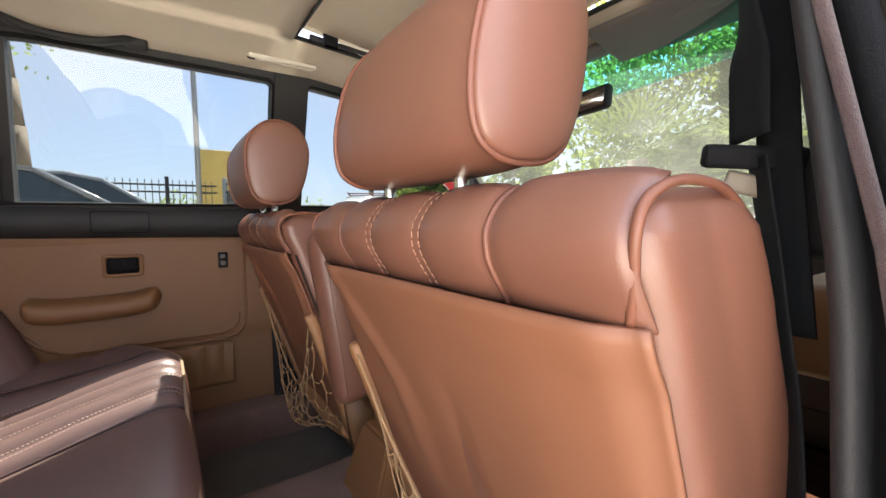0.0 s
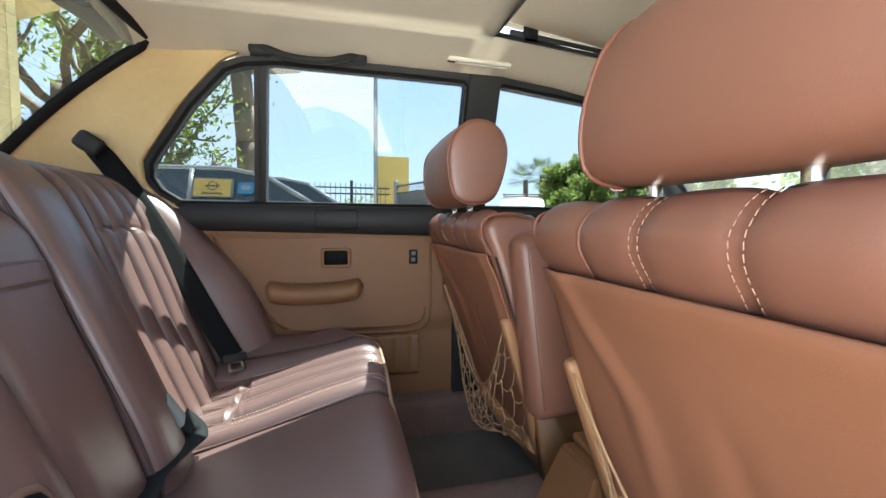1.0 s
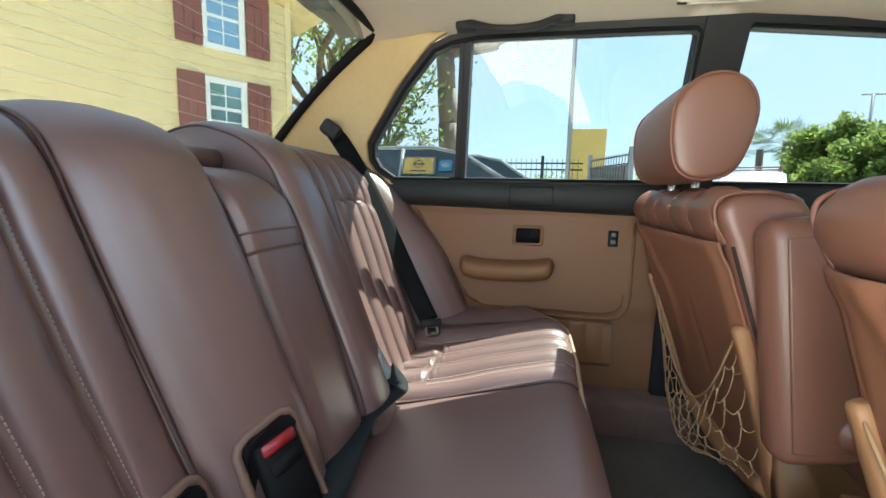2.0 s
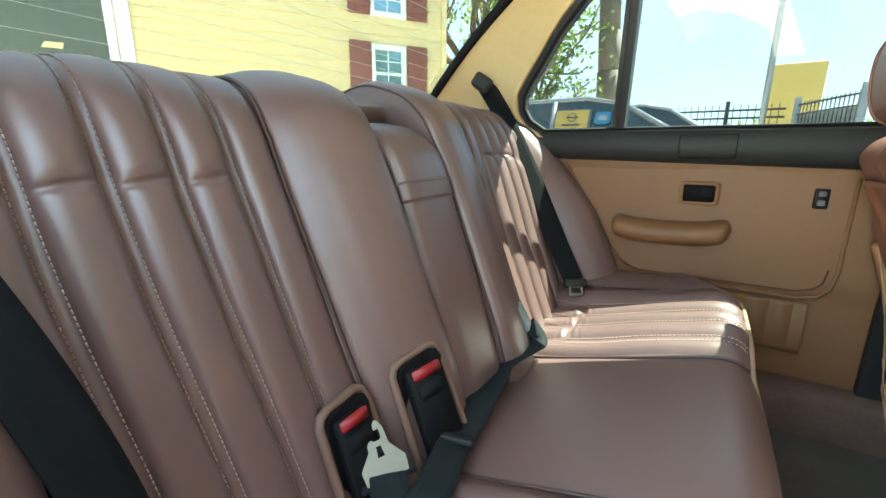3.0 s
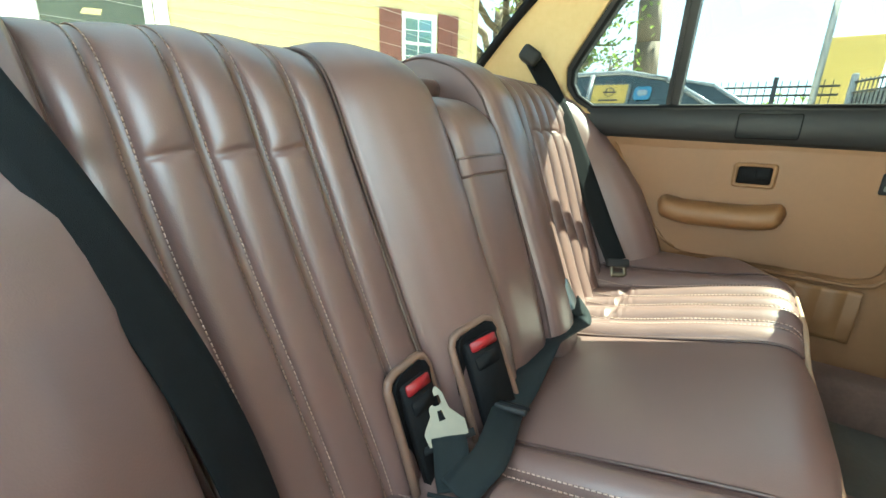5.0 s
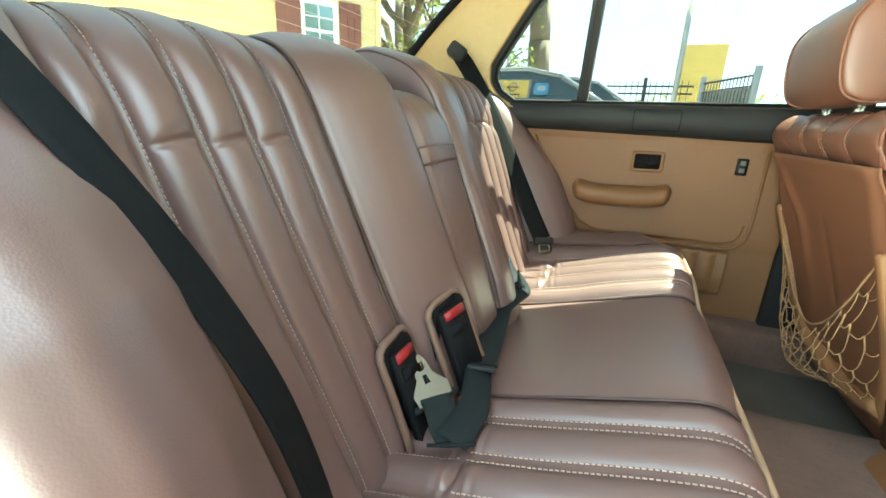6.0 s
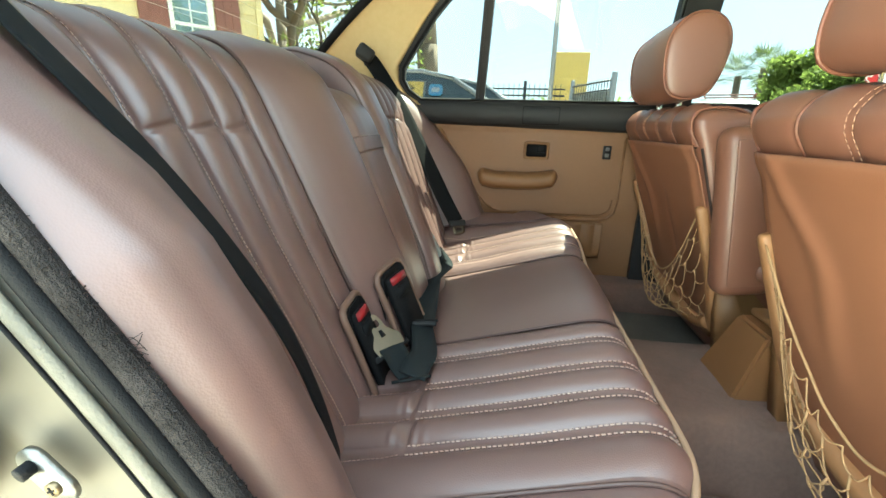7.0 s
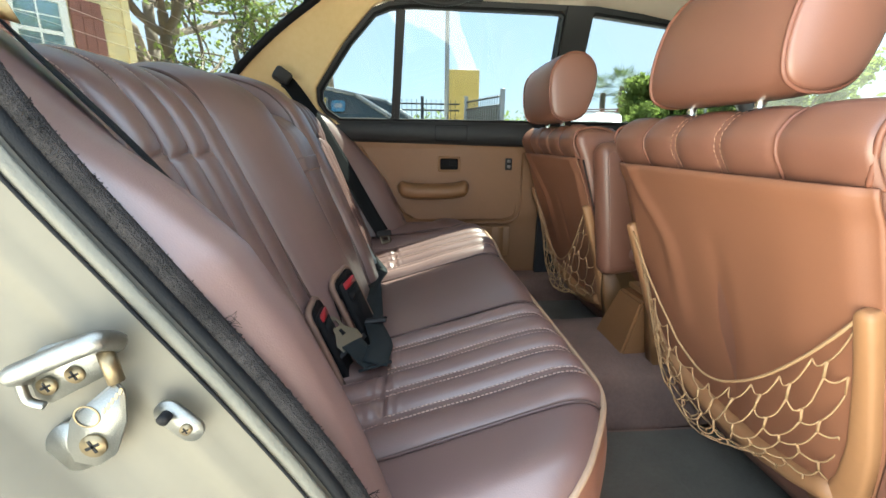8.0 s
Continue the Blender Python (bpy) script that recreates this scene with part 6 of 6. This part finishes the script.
# fence, gate, pole, yellow wall
fence = thing("iron_fence", "black iron fence with spear tops", "fence")
FY = 10.6
for k in range(56):
    x = -6.0 + k * 0.13
    if x > 0.95:
        break
    part("bar", tube([(x, FY, 0.1), (x, FY, 1.86), (x, FY, 1.90), (x, FY, 1.98)], 0.009, 5), IRON, fence)
for z in (0.25, 1.70, 1.86):
    part("rail", box((-6.0, FY - 0.02, z - 0.02), (1.0, FY + 0.02, z + 0.02)), IRON, fence)
for x in (-5.2, -2.5, 0.0):
    part("post", box((x - 0.04, FY - 0.04, 0.0), (x + 0.04, FY + 0.04, 2.05), 0.01), IRON, fence)
gate = thing("iron_gate", "grey iron gate panel standing open", "gate")
G0, G1 = Vector((1.15, 10.4, 0)), Vector((1.72, 8.6, 0))
for k in range(17):
    p = G0.lerp(G1, k / 16)
    part("bar", tube([p + Vector((0, 0, 0.1)), p + Vector((0, 0, 1.95))], 0.010, 5), IRON, gate)
for z in (0.2, 1.0, 1.72, 1.9):
    part("rail", tube([G0 + Vector((0, 0, z)), G1 + Vector((0, 0, z))], 0.02, 4), IRON, gate)
for p in (G0, G1):
    part("post", box((p.x - 0.05, p.y - 0.05, 0), (p.x + 0.05, p.y + 0.05, 2.05), 0.01), STEEL, gate)
part("mesh_sheet", prism([(0.02, 0.2), (0.98, 0.2), (0.98, 1.7), (0.02, 1.7)], lambda a, b, d: G0.lerp(G1, a) + Vector((0.03 + d, 0, b)), 0, 0.003), STEEL, gate, smooth=False)
pole = thing("lamp_pole", "grey steel lamp pole", "lamp post")
part("shaft", tube([(0.56, 9.6, 0), (0.56, 9.6, 3), (0.55, 9.6, 7.5)], 0.055, 10), STEEL, pole)
wall = thing("yellow_wall", "yellow stucco wall block by the gate", "wall")
part("block", box((0.75, 12.0, 0), (1.75, 12.5, 2.95), 0.02), YELLOW, wall)


def leafy(bm, c, r, n, size, rng):
    for _ in range(n):
        d = Vector((rng.gauss(0, 1), rng.gauss(0, 1), rng.gauss(0, 0.8)))
        p = Vector(c) + d.normalized() * r * rng.random() ** 0.45
        a = Vector((rng.gauss(0, 1), rng.gauss(0, 1), rng.gauss(0, 1))).normalized() * size * rng.uniform(0.6, 1.3)
        b = a.cross(Vector((rng.gauss(0, 1), rng.gauss(0, 1), rng.gauss(0, 1)))).normalized() * size * 0.45
        v = [bm.verts.new(q) for q in (p - a, p + b, p + a, p - b)]
        bm.faces.new(v)


def make_tree(x, y, h, spread, seed, label, dense=1.0, size=0.09):
    rng = random.Random(seed)
    tree = thing("tree", label, "tree", "trees")
    bm, lf = bmesh.new(), bmesh.new()
    base = Vector((x, y, 0))
    top = base + Vector((rng.uniform(-0.3, 0.3), rng.uniform(-0.3, 0.3), h * 0.55))
    trunk = [base.lerp(top, t) + Vector((0.08 * math.sin(t * 5), 0.06 * math.cos(t * 4), 0)) for t in lin(0, 1, 8)]
    r0 = h * 0.028
    for i in range(7):
        add_tube(bm, [trunk[i], trunk[i + 1]], r0 * (1 - 0.06 * i), 8)

    def limb(p, d, length, r, depth):
        pts = [p]
        for k in range(4):
            d = (d + Vector((rng.gauss(0, 0.22), rng.gauss(0, 0.22), rng.gauss(0.05, 0.16)))).normalized()
            pts.append(pts[-1] + d * length / 4)
        add_tube(bm, pts, r, 5)
        if depth:
            for k in range(3):
                limb(pts[rng.randint(2, 4)], (d + Vector((rng.gauss(0, 0.7), rng.gauss(0, 0.7), rng.gauss(0.1, 0.4)))).normalized(), length * 0.62, r * 0.55, depth - 1)
        else:
            leafy(lf, pts[-1], spread * 0.22, int(46 * dense), size, rng)
            leafy(lf, pts[2], spread * 0.16, int(18 * dense), size, rng)
    for k in range(7):
        a = k * 0.9 + rng.random()
        limb(trunk[rng.randint(5 if h > 12 else 3, 7)], Vector((math.cos(a), math.sin(a), rng.uniform(0.3, 0.9))).normalized(), spread * 0.62, r0 * 0.5, 2)
    part("trunk", bm, BARK, tree)
    part("crown", lf, LEAF, tree, smooth=False)
    return tree


def make_palm(x, y, h, seed):
    rng = random.Random(seed)
    palm = thing("palm_tree", "tall fan palm with a ragged green crown", "palm tree", "palms")
    part("trunk", tube([(x, y, 0), (x + 0.05, y, h * 0.5), (x, y, h)], 0.16, 8), BARK, palm)
    bm = bmesh.new()
    for k in range(46):
        a, e = rng.uniform(0, 6.28), rng.uniform(-0.5, 1.2)
        d = Vector((math.cos(a) * math.cos(e), math.sin(a) * math.cos(e), math.sin(e)))
        st = Vector((x, y, h)) + d * rng.uniform(0.5, 0.8)
        side = d.cross(Vector((0, 0, 1))).normalized()
        for q in range(9):
            w = (q - 4) / 4
            tip = st + (d * math.cos(w * 1.1) + side * math.sin(w * 1.1)) * rng.uniform(0.5, 0.75) + Vector((0, 0, -0.15 * abs(w)))
            bm.faces.new([bm.verts.new(v) for v in (st, (st + tip) / 2 + side * 0.025, tip, (st + tip) / 2 - side * 0.025)])
    part("crown", bm, LEAF2, palm, smooth=False)


make_tree(-3.3, 14.5, 15.0, 3.4, 4, "tall live oak with open light-green foliage", 0.7, 0.10)
make_tree(-9.5, 16.0, 10.0, 7.5, 5, "large live oak behind the house", 1.1, 0.13)
make_tree(-4.6, 10.8, 5.0, 1.7, 12, "young oak with light-green leaves by the fence", 0.32, 0.07)
make_tree(-6.6, 11.5, 7.5, 4.5, 8, "live oak at the house corner", 0.9, 0.11)
for i, (x, y, h, s) in enumerate(((9.9, 15.5, 2.9, 1.6), (11.5, 15.5, 3.6, 2.0), (9.6, 21.0, 2.2, 1.4), (13.6, 13.5, 3.6, 2.2), (11.2, 17.5, 3.6, 2.0))):
    make_tree(x, y, h, s, 20 + i, "dense green hedge tree at the lot edge", 2.0, 0.14)
for i, (x, y, h, s) in enumerate(((12.0, 1.8, 6.0, 3.2), (11.0, -1.5, 7.0, 4.5), (9.5, -4.5, 6.5, 5.0))):
    make_tree(x, y, h, s, 40 + i, "dense tree in front of the bonnet", 2.2, 0.16)
for i, (x, y, h) in enumerate(((10.2, 22.0, 3.5), (11.0, 21.5, 3.8), (11.9, 21.4, 3.4), (12.6, 23.5, 3.7), (6.2, 3.0, 1.9), (6.5, 1.2, 1.7))):
    make_palm(x, y, h, 60 + i)
wood = bmesh.new()
rng = random.Random(31)
for k in range(330):
    a, r = rng.uniform(0.92, 1.75), rng.uniform(11, 16)
    leafy(wood, (r * math.sin(a), -0.8 + r * math.cos(a), rng.uniform(0.3, 6.5)), 1.1, 80, 0.12, rng)
tagged(link("near_woods", wood, LEAF, smooth=False), "dense green thicket beyond the bonnet", "woods", kind="stuff")
hedge = bmesh.new()
rng = random.Random(9)
for k in range(60):
    leafy(hedge, (-14 + k * 0.75, 26 + rng.uniform(-1, 1), rng.uniform(0.6, 2.4)), 1.0, 70, 0.16, rng)
tagged(link("far_woods", hedge, LEAF, smooth=False), "distant green trees beyond the fence", "woods", kind="stuff")
sign = thing("stop_sign", "red octagonal stop sign on a steel post", "road sign")
part("post", tube([(7.28, 9.6, 0), (7.28, 9.6, 2.5)], 0.03, 6), STEEL, sign)
SM = pose(7.28, 9.57, 2.19, 90, 0, -28)
part("plate", prism([(0.33 * math.cos(radians(22.5 + 45 * k)), 0.33 * math.sin(radians(22.5 + 45 * k))) for k in range(8)], lambda a, b, d: SM @ Vector((a, b, d)), 0.0, 0.01), RED, sign, smooth=False)
part("border", ring_plate([(0.32 * math.cos(radians(22.5 + 45 * k)), 0.32 * math.sin(radians(22.5 + 45 * k))) for k in range(8)], [(0.295 * math.cos(radians(22.5 + 45 * k)), 0.295 * math.sin(radians(22.5 + 45 * k))) for k in range(8)], lambda a, b, d: SM @ Vector((a, b, d)), 0.011, 0.014), WHITE, sign, smooth=False)
txt = bpy.data.curves.new("lettering", "FONT")
txt.body, txt.size, txt.extrude, txt.align_x, txt.align_y = "STOP", 0.24, 0.002, "CENTER", "CENTER"
txt.materials.append(WHITE)
tob = new("lettering", txt)
tob.parent = sign
tob.matrix_local = SM @ pose(0, 0, 0.014)


# ---------- outside of this car ----------
under = thing("car_underside", "dark underside of the car with four wheels", "underbody")
part("floor_pan", box((-1.95, -0.58, 0.17), (2.60, 0.58, 0.212), 0.01), RUBBER, under)
for s, tag in ((1, "left"), (-1, "right")):
    y0, y1 = sorted((s * 0.70, s * 0.79))
    tagged(link("front_wing_" + tag, box((1.30, y0, 0.34), (2.70, y1, 0.93), 0.04, 3), PAINT), "champagne painted front wing", "body panel", kind="structure")
    for x in (-1.02, 1.62):
        wheel = part("wheel", prism([(0.31 * math.cos(a), 0.31 * math.sin(a)) for a in lin(0, 2 * math.pi, 29)[:-1]], lambda a, b, d, x=x, s=s: (x + a, s * (0.60 + d), 0.31 + b), 0.0, 0.19), RUBBER, under)
        part("rim", prism([(0.19 * math.cos(a), 0.19 * math.sin(a)) for a in lin(0, 2 * math.pi, 25)[:-1]], lambda a, b, d, x=x, s=s: (x + a, s * (0.791 + d), 0.31 + b), 0.0, 0.008), ZINC, wheel)
tagged(link("front_panel", box((2.66, -0.74, 0.36), (2.74, 0.74, 0.84), 0.03, 3), PAINT), "champagne painted front end of the car", "body panel", kind="structure")
